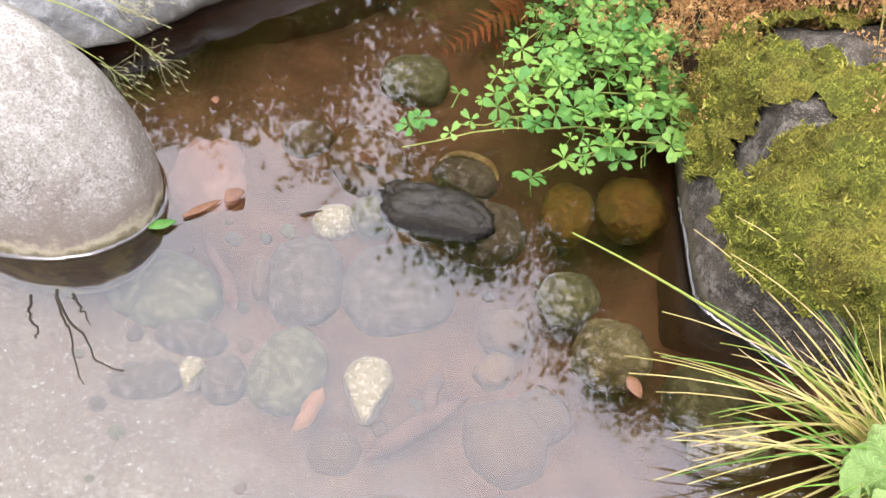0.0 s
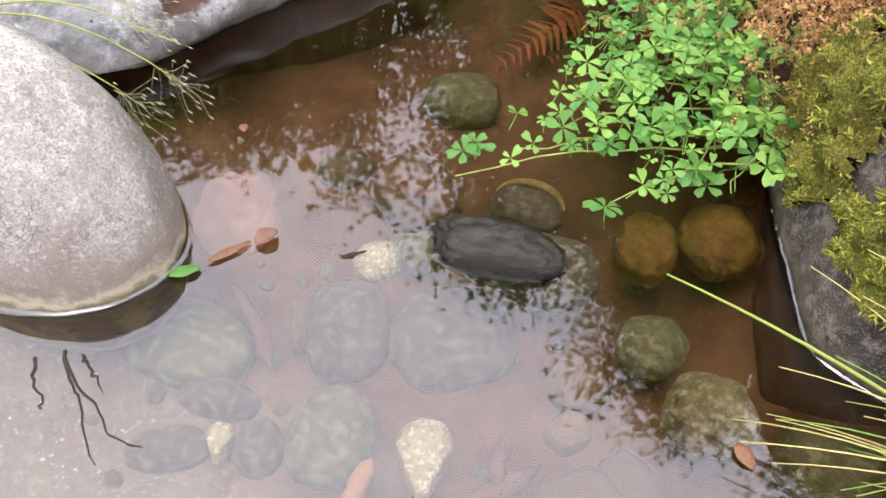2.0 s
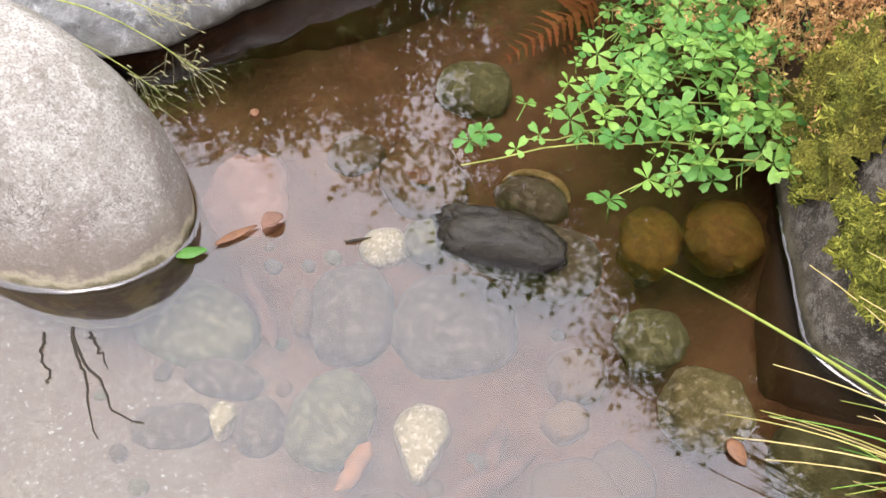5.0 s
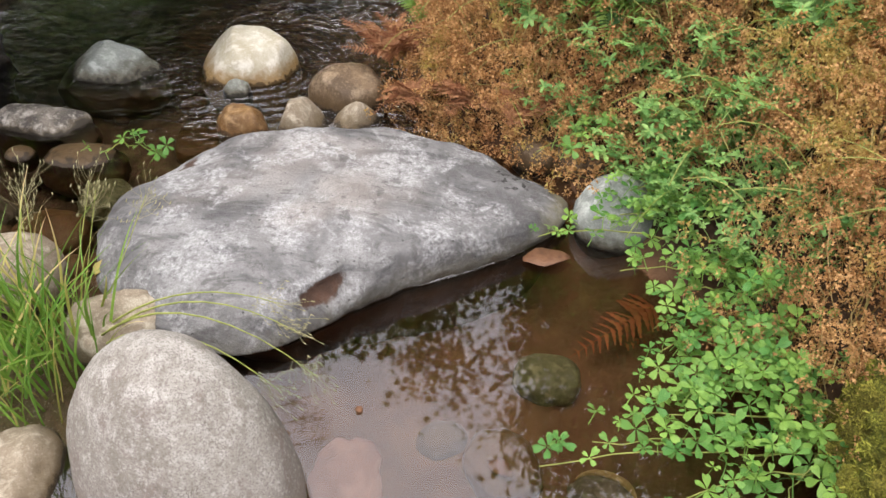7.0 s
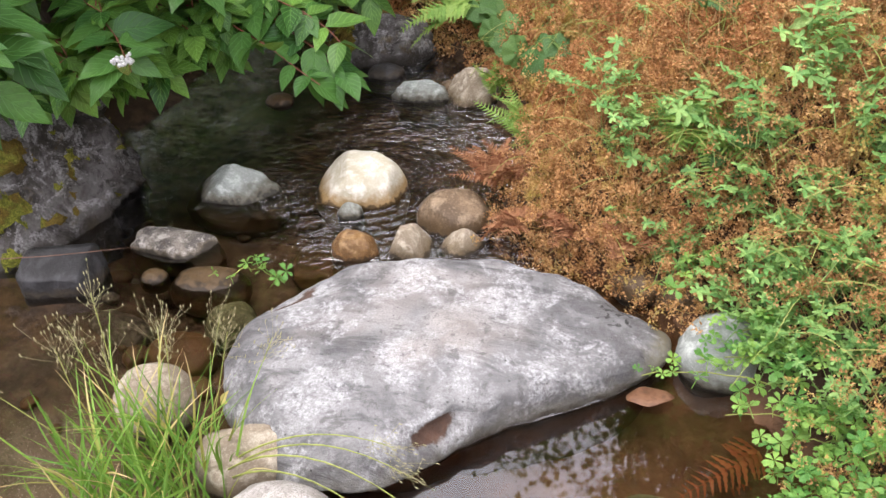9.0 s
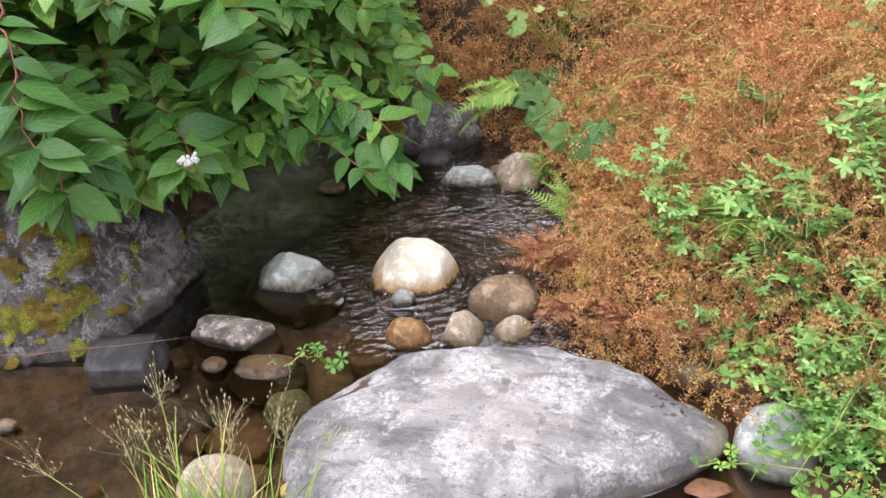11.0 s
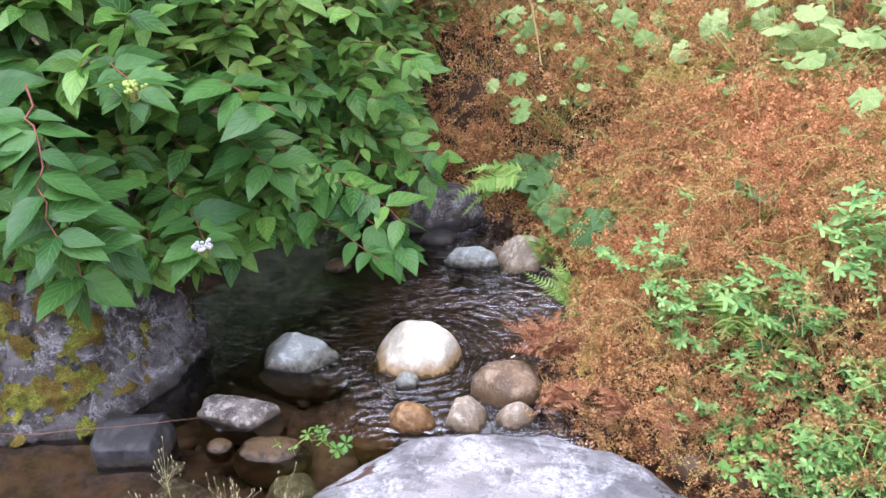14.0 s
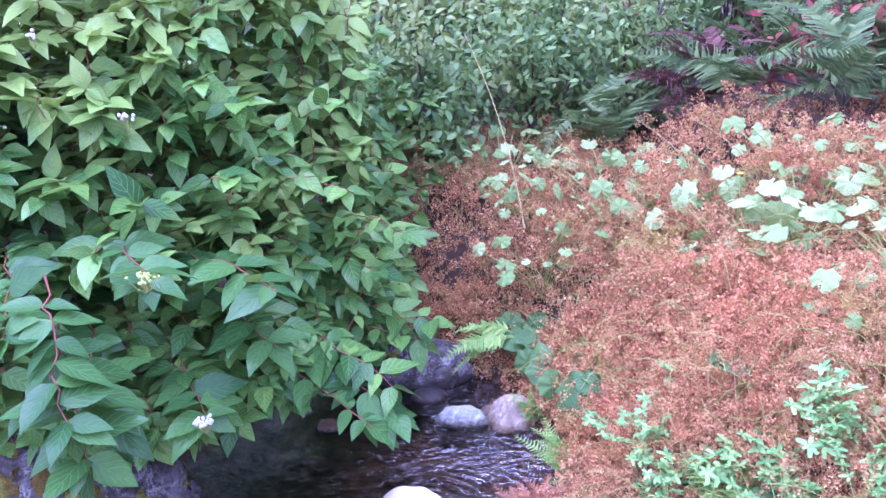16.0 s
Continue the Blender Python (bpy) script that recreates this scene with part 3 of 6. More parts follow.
def frame_of(at, ahead, up=(0, 0, 1), size=1.0, roll=0.0):
    """A 4 x 4 whose y axis points ahead and whose z axis is as near up as it can be."""
    y = np.asarray(ahead, float)
    y = y / (np.linalg.norm(y) + 1e-9)
    x = np.cross(y, up)
    if np.linalg.norm(x) < 1e-4:
        x = np.cross(y, (1, 0, 0.1))
    x /= np.linalg.norm(x)
    z = np.cross(x, y)
    c, s = math.cos(roll), math.sin(roll)
    m = np.eye(4)
    m[:3, 0], m[:3, 1], m[:3, 2], m[:3, 3] = (x * c + z * s) * size, y * size, (z * c - x * s) * size, at
    return m


def blade(length, width, n=5, fold=0.15, droop=0.2, shape=None, wave=0.0):
    """A leaf along +y: three rows of points, folded along the middle and drooping to its tip."""
    v, uv = [], []
    for i in range(n + 1):
        s = i / n
        w = width / 2 * (shape(s) if shape else math.sin(math.pi * min(1, s * 0.92 + 0.06)) ** 0.8)
        z = -droop * length * s * s
        for k in (-1, 0, 1):
            v.append((k * w, length * s, z + abs(k) * w * fold + wave * w * math.sin(s * 9 + k)))
            uv.append((k, s))
    f = [(3 * i + k, 3 * i + k + 1, 3 * i + k + 4, 3 * i + k + 3) for i in range(n) for k in (0, 1)]
    return np.array(v), np.array(f), np.array(uv, float)


def tube(points, radii, sides=6):
    """A tapering tube through points, as verts, faces, uv."""
    p = np.asarray(points, float)
    t = np.gradient(p, axis=0)
    t /= np.linalg.norm(t, axis=1)[:, None] + 1e-9
    ref = np.where(np.abs(t[:, 2:3]) < 0.9, np.array([[0, 0, 1.0]]), np.array([[1.0, 0, 0]]))
    a = np.cross(t, ref)
    a /= np.linalg.norm(a, axis=1)[:, None] + 1e-9
    b = np.cross(t, a)
    ang = np.linspace(0, 2 * np.pi, sides, endpoint=False)
    r = np.broadcast_to(np.asarray(radii, float), (len(p),))[:, None, None]
    v = p[:, None] + r * (np.cos(ang)[None, :, None] * a[:, None] + np.sin(ang)[None, :, None] * b[:, None])
    f = [(i * sides + j, i * sides + (j + 1) % sides, (i + 1) * sides + (j + 1) % sides, (i + 1) * sides + j) for i in range(len(p) - 1) for j in range(sides)]
    uv = np.stack([np.zeros(len(p) * sides), np.repeat(np.linspace(0, 1, len(p)), sides)], 1)
    return v.reshape(-1, 3), np.array(f), uv


def arc(a, b, sag, n=8, side=(0, 0, 1)):
    """Points from a to b, bulging by sag along side."""
    s = np.linspace(0, 1, n)[:, None]
    return np.asarray(a) * (1 - s) + np.asarray(b) * s + 4 * s * (1 - s) * sag * np.asarray(side)


def curve_on(pts, x):
    """Linear interpolation in a list of (key, value)."""
    k, v = zip(*pts)
    return np.interp(x, k, v)


# ---- the lie of the land ----
RIGHT_EDGE = [(-1.0, 0.88), (0.35, 0.73), (0.645, 0.585), (0.99, 0.55), (1.29, 0.37), (1.485, 0.21), (1.745, 0.06), (1.873, -0.16), (2.1, -0.38), (2.323, -0.34), (2.563, -0.44), (2.92, -0.56), (3.15, -0.78), (3.4, -1.12), (3.7, -1.5), (4.3, -2.1), (6.0, -3.2), (9.0, -4.6), (40, -15)]
LEFT_EDGE = [(-1.0, -2.4), (1.0, -2.0), (1.7, -1.75), (2.3, -1.65), (2.9, -1.6), (3.3, -1.65), (3.7, -2.0), (4.3, -2.7), (6.0, -4.0), (9.0, -5.6), (40, -17)]


def wobble(x, y, f, seed=0.0):
    return noise.noise((x * f + seed, y * f - seed, seed * 0.37))


def land(x, y):
    """Height of the bed and the banks; the water stands at 0."""
    xr, xl = curve_on(RIGHT_EDGE, y), curve_on(LEFT_EDGE, y)
    inside = min(xr - x, x - xl, y - 0.22 + 0.06 * wobble(x, y, 3, 5))
    rough = 0.012 * wobble(x, y, 7, 1) + 0.006 * wobble(x, y, 19, 2)
    if inside > 0:
        s = min(1.0, inside / 0.22)
        deep = 0.15 - 0.035 * math.exp(-((x + 0.75) ** 2 + (y - 1.15) ** 2) / 0.12) * 3.4
        if y - 0.7 * x > 1.92:
            deep = 0.10
        shoal = max(0.0, min(1.0, (-1.05 - x) / 0.3)) * max(0.0, min(1.0, (1.8 - y) / 0.2))
        deep -= (deep - 0.02) * shoal * shoal * (3 - 2 * shoal)
        return -deep * s * s * (3 - 2 * s) + rough
    d = -inside
    if x > xr and d == x - xr:
        z = 0.62 * (1 - math.exp(-d / 0.62)) + 0.05 * max(0, d - 1.2)
    else:
        z = 0.35 * (1 - math.exp(-d / 0.7)) + 0.02 * min(d, 10)
    return min(z, 1.6) + rough * 2.5 + (0.1 * wobble(x, y, 0.9, 3) if d > 1.5 else 0)


def span(a, b, step, far_a, far_b):
    mid = np.arange(a, b + step / 2, step)
    out = [mid]
    lo, hi, g = a, b, step
    left, right = [], []
    while lo > far_a or hi < far_b:
        g *= 1.45
        lo, hi = lo - g, hi + g
        left.append(lo), right.append(hi)
    return np.concatenate([np.array(left[::-1]), mid, np.array(right)])


GX, GY = span(-2.4, 1.4, 0.03, -60, 60), span(-0.3, 4.2, 0.03, -60, 60)
gv = [(x, y, land(x, y)) for y in GY for x in GX]
nx = len(GX)
gf = [(j * nx + i, j * nx + i + 1, (j + 1) * nx + i + 1, (j + 1) * nx + i) for j in range(len(GY) - 1) for i in range(nx - 1)]
part("ground", mesh_of("ground", gv, gf), GROUND, None, "brown silt and sand bed with dark earthy banks", None, "structure")["category"] = "ground"
WX, WY = np.linspace(-3.2, 1.0, 60), np.linspace(-0.2, 4.8, 90)
wv = [(x, y, 0.0) for y in WY for x in WX]
wf = [(j * 60 + i, j * 60 + i + 1, (j + 1) * 60 + i + 1, (j + 1) * 60 + i) for j in range(89) for i in range(59)]
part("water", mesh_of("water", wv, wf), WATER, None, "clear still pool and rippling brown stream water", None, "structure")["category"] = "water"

# ---- stones ----


def lump(seed, size, sub=4, power=2.2, knobs=0.12, grit=0.02, cuts=(), freq=1.6, taper=0.0, lean=(0, 0)):
    """A stone's points: a squarish ball with broad lumps, small unevenness and worn flat sides. Returns verts, faces."""
    bm = bmesh.new()
    bmesh.ops.create_icosphere(bm, subdivisions=sub, radius=1.0)
    size = Vector(size)
    off = Vector((seed * 3.7, seed * 1.3, -seed * 2.1))
    planes = [(Vector(n).normalized(), d) for n, d in cuts]
    for v in bm.verts:
        d = v.co.normalized()
        r = (abs(d.x) ** power + abs(d.y) ** power + abs(d.z) ** power) ** (-1 / power)
        r *= 1 + knobs * noise.noise(d * freq + off) + knobs * 0.5 * noise.noise(d * freq * 2.3 + off * 2)
        r *= 1 + grit * noise.fractal(d * 6 + off, 0.8, 2.1, 4)
        p = d * r
        for n, dist in planes:
            over = p.dot(n) - dist
            if over > 0:
                p -= n * over * 0.88
        p.xy *= 1 - taper * p.z
        p.xy += Vector(lean) * p.z
        v.co = Vector((p.x * size.x, p.y * size.y, p.z * size.z))
    me = bpy.data.meshes.new("stone")
    bm.to_mesh(me)
    bm.free()
    me.polygons.foreach_set("use_smooth", np.ones(len(me.polygons), bool))
    return me


def rock(name, label, at, size, material, seed, rz=0.0, sub=4, tilt=(0, 0), group="", **shape):
    me = lump(seed, size, sub, **shape)
    me.materials.append(material)
    ob = new(name, me)
    ob.matrix_basis = pose(*at, tilt[0], tilt[1], rz)
    return tagged(ob, label, "rock" if max(size) > 0.15 else "stone", group)


def moss_on(ob, cover, thick=0.012, tufts=4000, tall=0.011, seed=0):
    """A cushion of moss grown over part of a stone, with a pile of tiny shoots: one part."""
    me, rng = ob.data, np.random.default_rng(seed)
    keep, verts = {}, []
    for v in me.vertices:
        c = cover(v.co, v.normal)
        if c > 0:
            keep[v.index] = len(verts)
            lift = thick * min(1, c * 2.5) * max(0.12, 0.8 + 1.1 * noise.noise(v.co * 40) + 0.6 * noise.noise(v.co * 88))
            verts.append(v.co + v.normal * (lift - 0.0005))
    faces = [[keep[i] for i in p.vertices] for p in me.polygons if all(i in keep for i in p.vertices)]
    if not faces:
        return
    part("moss_bed", mesh_of("moss_bed", [tuple(v) for v in verts], faces), MOSS_BED, ob, "dense olive moss cushion", None, "stuff")
    tri = np.array([[tuple(verts[i]) for i in f[:3]] for f in faces])
    n = np.cross(tri[:, 1] - tri[:, 0], tri[:, 2] - tri[:, 0])
    area = np.linalg.norm(n, axis=1)
    n /= area[:, None] + 1e-12
    pick = rng.choice(len(tri), tufts, p=area / area.sum())
    w = rng.dirichlet((1, 1, 1), tufts)
    at = (tri[pick] * w[:, :, None]).sum(1)
    mats = []
    for p, q in zip(at, n[pick]):
        side = rng.normal(0, 0.0035, 3)
        p = p + side - q * side.dot(q)
        clump = noise.noise(Vector(p) * 75) + 0.6 * noise.noise(Vector(p) * 150)
        way = q + rng.normal(0, 0.75, 3) + (0, 0, 0.3)
        mats.append(frame_of(p - q * (0.004 - 0.006 * clump), way, rng.normal(0, 1, 3), rng.uniform(0.55, 1.1) * (1 + 0.5 * clump)))
    w = 0.0009
    shoot = np.array([(-w, 0, 0), (w, 0, 0), (w * 1.5, tall * 0.55, 0.0004), (0, tall, 0.001), (0, 0, -w), (0.0004, tall * 0.55, -w * 1.5), (0.0012, tall * 0.9, 0), (0, 0, w)])
    tmpl = (shoot, np.array([(0, 1, 2, 3), (4, 5, 6, 7)]), np.zeros((8, 2)))
    v, f, uv = scatter(tmpl, mats)
    part("moss", mesh_of("moss", v, f, False), MOSS, ob, "olive green moss shoots", None, "stuff")


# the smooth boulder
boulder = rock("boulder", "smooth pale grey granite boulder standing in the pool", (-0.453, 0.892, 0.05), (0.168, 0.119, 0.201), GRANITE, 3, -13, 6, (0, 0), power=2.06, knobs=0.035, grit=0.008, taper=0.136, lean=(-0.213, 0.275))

# the long slab across the pool's head
SLAB_RIM = [(-0.763, 1.25), (-0.66, 1.16), (-0.55, 1.11), (-0.46, 1.128), (-0.414, 1.15), (-0.363, 1.204), (-0.31, 1.268), (-0.22, 1.352), (-0.15, 1.40), (-0.09, 1.432), (-0.035, 1.476), (0.03, 1.535), (0.066, 1.585), (0.05, 1.635), (-0.02, 1.68), (-0.09, 1.735), (-0.178, 1.765), (-0.305, 1.782), (-0.44, 1.768), (-0.565, 1.742), (-0.665, 1.712), (-0.74, 1.64), (-0.80, 1.555), (-0.83, 1.48), (-0.83, 1.41), (-0.80, 1.33)]
# how far out the flat top reaches before the side falls, by the direction in degrees
SLAB_TOP = [(-180, 0.84), (-150, 0.74), (-125, 0.66), (-100, 0.68), (-75, 0.82), (-45, 0.86), (0, 0.88), (20, 0.87), (50, 0.82), (90, 0.84), (135, 0.82), (180, 0.82)]


def slab_mesh():
    """A flat-topped slab: a gently rolling top, a worn shoulder, a steep side with a hollow, and an undercut foot."""
    c, n = np.array((-0.37, 1.435)), 300
    rim = np.array(SLAB_RIM) - c
    ang = np.arctan2(rim[:, 1], rim[:, 0])
    order = np.argsort(ang)
    th = np.linspace(-np.pi, np.pi, n, endpoint=False)
    rad = np.interp(th, ang[order], np.hypot(rim[:, 0], rim[:, 1])[order], period=2 * np.pi)
    k = np.array([1, 2, 3, 4, 3, 2, 1], float)
    rad = sum(w * np.roll(rad, i - 3) for i, w in enumerate(k)) / k.sum()
    flat = np.interp(np.degrees(th), *zip(*SLAB_TOP))
    flat = sum(np.roll(flat, i) for i in range(-8, 9)) / 17
    rings = [("top", i / 16) for i in range(1, 17)] + [("side", i / 14 * math.pi / 2) for i in range(1, 15)] + [("foot", i / 5) for i in range(1, 6)]
    v = []
    for kind, q in rings:
        for t, r, fl in zip(th, rad, flat):
            front = max(0.0, -math.sin(t + 0.35))
            if kind == "top":
                s, drop = fl * q, 0.012 * q ** 6
            elif kind == "side":
                s, drop = fl + (1 - fl) * math.sin(q) ** 1.25, None
            else:
                s, drop = 1 - (0.05 + 0.03 * front) * q ** 0.6 - (0.08 + 0.36 * front) * q, None
            x, y = c + np.array((math.cos(t), math.sin(t))) * r * s
            xt, yt = c + np.array((math.cos(t), math.sin(t))) * r * min(s, fl)
            top = 0.112 - 0.115 * max(0, xt + 0.36) - 0.05 * max(0, -0.62 - xt) - 0.10 * max(0, 1.26 - yt) + 0.010 * wobble(xt, yt, 5, 9) + 0.006 * wobble(xt, yt, 11, 3)
            low = 0.022
            if kind == "top":
                z = top - drop
            elif kind == "side":
                z = low + (top - 0.012 - low) * math.cos(q) ** 1.25
            else:
                z = low - 0.055 * q ** 0.7 - 0.17 * q * q
            push = 0.016 * noise.noise((x * 7, y * 7, z * 9)) + 0.010 * noise.noise((x * 13, y * 13 + 4, z * 13)) + 0.006 * noise.noise((x * 24, y * 24, z * 28)) + 0.0022 * noise.noise((x * 60, y * 60, z * 60))
            al, up = 0.62 * (x + 0.335) + 0.78 * (y - 1.24), z - 0.07
            dip = 0.03 * math.exp(-((al + up * 0.1) / 0.06) ** 2 - ((up - al * 0.1) / 0.018) ** 2)
            out = min(1.0, max(0.0, s - fl * 0.8) * 5)
            v.append((x + math.cos(t) * (push * out - dip), y + math.sin(t) * (push * out - dip), z + push * (0.7 - 0.5 * out)))
    f = [(i * n + j, (i + 1) * n + j, (i + 1) * n + (j + 1) % n, i * n + (j + 1) % n) for i in range(len(rings) - 1) for j in range(n)]
    mid = len(v)
    v.append((c[0], c[1], sum(p[2] for p in v[:n]) / n))
    f += [(mid, j, (j + 1) % n) for j in range(n)]
    return mesh_of("slab_rock", v, f)


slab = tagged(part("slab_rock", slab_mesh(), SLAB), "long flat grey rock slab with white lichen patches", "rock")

mossy = rock("mossy_rock", "dark wet rock half covered in olive moss", (0.732, 0.885, 0.03), (0.30, 0.255, 0.222), WETROCK, 11, -4, 6, (0, 0), power=3.6, knobs=0.10, grit=0.035, cuts=(((-1, -0.05, 0.16), 0.93), ((0.1, -0.12, 1), 0.88), ((-0.75, -1, 0.1), 1.0)))


def pool_moss(p, n):
    """Moss over the top and its lip, worn off three bare patches and the steep wet side."""
    c = 0.55 + 0.8 * noise.fractal(p * 9 + Vector((3, 1, 0)), 0.7, 2, 4) + 0.25 * n.z
    for x, y, wide, long in ((-0.225, -0.03, 0.045, 0.027), (-0.12, 0.10, 0.07, 0.032), (-0.19, 0.125, 0.05, 0.014), (-0.06, -0.02, 0.05, 0.014)):
        if p.z > 0.12:
            c -= 1.8 * math.exp(-((p.x - x) / wide) ** 2 - ((p.y - y) / long) ** 2)
    if n.x < -0.45:
        c -= 1.4 * max(0, min(1, (0.085 - 0.6 * max(0.0, min(0.08, p.y + 0.005)) - p.z + 0.05 * noise.noise(p * 16)) / 0.04))
    return c if p.z > -0.01 else -1


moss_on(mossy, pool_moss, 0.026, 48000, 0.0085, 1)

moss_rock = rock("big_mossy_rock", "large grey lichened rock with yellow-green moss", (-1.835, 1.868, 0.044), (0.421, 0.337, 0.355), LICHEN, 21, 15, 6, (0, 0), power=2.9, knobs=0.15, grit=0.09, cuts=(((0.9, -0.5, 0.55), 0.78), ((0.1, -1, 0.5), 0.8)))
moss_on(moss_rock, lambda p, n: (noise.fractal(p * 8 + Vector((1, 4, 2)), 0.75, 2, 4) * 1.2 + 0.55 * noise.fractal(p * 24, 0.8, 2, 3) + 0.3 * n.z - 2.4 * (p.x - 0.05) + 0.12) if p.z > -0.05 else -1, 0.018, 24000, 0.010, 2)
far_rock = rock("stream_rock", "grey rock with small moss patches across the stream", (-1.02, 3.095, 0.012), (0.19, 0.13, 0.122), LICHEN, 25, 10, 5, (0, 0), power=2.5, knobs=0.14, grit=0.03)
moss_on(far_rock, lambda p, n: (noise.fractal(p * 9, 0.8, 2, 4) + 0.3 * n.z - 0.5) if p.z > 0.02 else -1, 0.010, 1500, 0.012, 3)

# stones beside the pool
rock("tan_rock", "small tan stone wedged between boulder and slab", (-0.676, 1.159, 0.0), (0.086, 0.06, 0.094), TAN, 31, 25, 4, power=2.6, cuts=(((0, -0.2, 1), 0.75),))
rock("grey_stone", "rounded grey stone among the grass", (-0.914, 1.256, 0.022), (0.076, 0.072, 0.09), TAN, 32, 0, 4, knobs=0.06)
rock("low_stone", "low tan stone at the grass foot", (-0.72, 0.875, -0.02), (0.075, 0.09, 0.06), TAN, 33, 20, 4)
rock("bank_stone", "rounded brown-grey stone under bank plants", (0.095, 1.785, 0.02), (0.075, 0.055, 0.068), BROWN, 34, 10, 4, knobs=0.06)
rock("bank_stone", "smooth blue-grey stone under green sprigs", (0.152, 1.591, 0.02), (0.082, 0.078, 0.095), GREEN, 35, -20, 4, knobs=0.07)
rock("black_rock", "wet black stone breaking the pool surface", (0.093, 0.884, -0.006), (0.082, 0.044, 0.036), BLACK, 36, -12, 5, power=2.2, knobs=0.14, grit=0.06, cuts=(((0.15, -1, 0.3), 0.8),))
rock("sunk_stone", "olive brown stone beside the black stone", (0.165, 0.888, -0.045), (0.06, 0.05, 0.042), MUDDY, 37, -10, 4)
rock("algae_stone", "yellow-brown algae-coated stone under shallow water", (0.284, 0.927, -0.037), (0.039, 0.046, 0.034), OCHRE, 38, -12, 5, power=2.8, knobs=0.12, grit=0.03)
rock("algae_stone", "rounded yellow-brown algae-coated stone under water", (0.381, 0.949, -0.043), (0.049, 0.052, 0.039), OCHRE, 39, 8, 5, power=2.4, knobs=0.08, grit=0.04)
crest = rock("crescent_stone", "brown stone with a pale yellow crest", (0.136, 0.99, -0.046), (0.051, 0.033, 0.028), MUDDY, 40, -15, 4)
part("crest", mesh_of("crest", *tube([(0.047 * math.cos(a), 0.004 + 0.022 * math.sin(a), 0.006 + 0.018 * math.sin(a)) for a in np.linspace(0.1, 2.9, 14)], np.interp(np.linspace(0, 1, 14), (0, 0.3, 0.7, 1), (0.002, 0.0065, 0.005, 0.001)), 7)[:2]), BONE, crest, "pale yellow mineral crest")
rock("mottled_stone", "white and olive mottled stone under water", (0.337, 0.704, -0.05), (0.049, 0.046, 0.042), MOTTLE, 41, 5, 5, power=2.5, knobs=0.14, grit=0.05)
rock("sunk_stone", "olive stone beside the mossy rock", (0.455, 0.645, -0.05), (0.056, 0.045, 0.042), OLIVE, 42, -25, 4, grit=0.04)
rock("sunk_stone", "mottled olive stone in the brown shallows", (0.292, 0.815, -0.09), (0.045, 0.04, 0.03), OLIVE, 43, 20, 4, grit=0.04)
rock("sunk_stone", "speckled grey stone by the grass tuft", (0.47, 0.575, -0.04), (0.05, 0.035, 0.045), MOTTLE, 44, 0, 4, grit=0.04)
EGG = (((0.84, -0.55, 0), 0.66), ((-0.84, -0.55, 0), 0.66), ((0, 0, 1), 0.85))
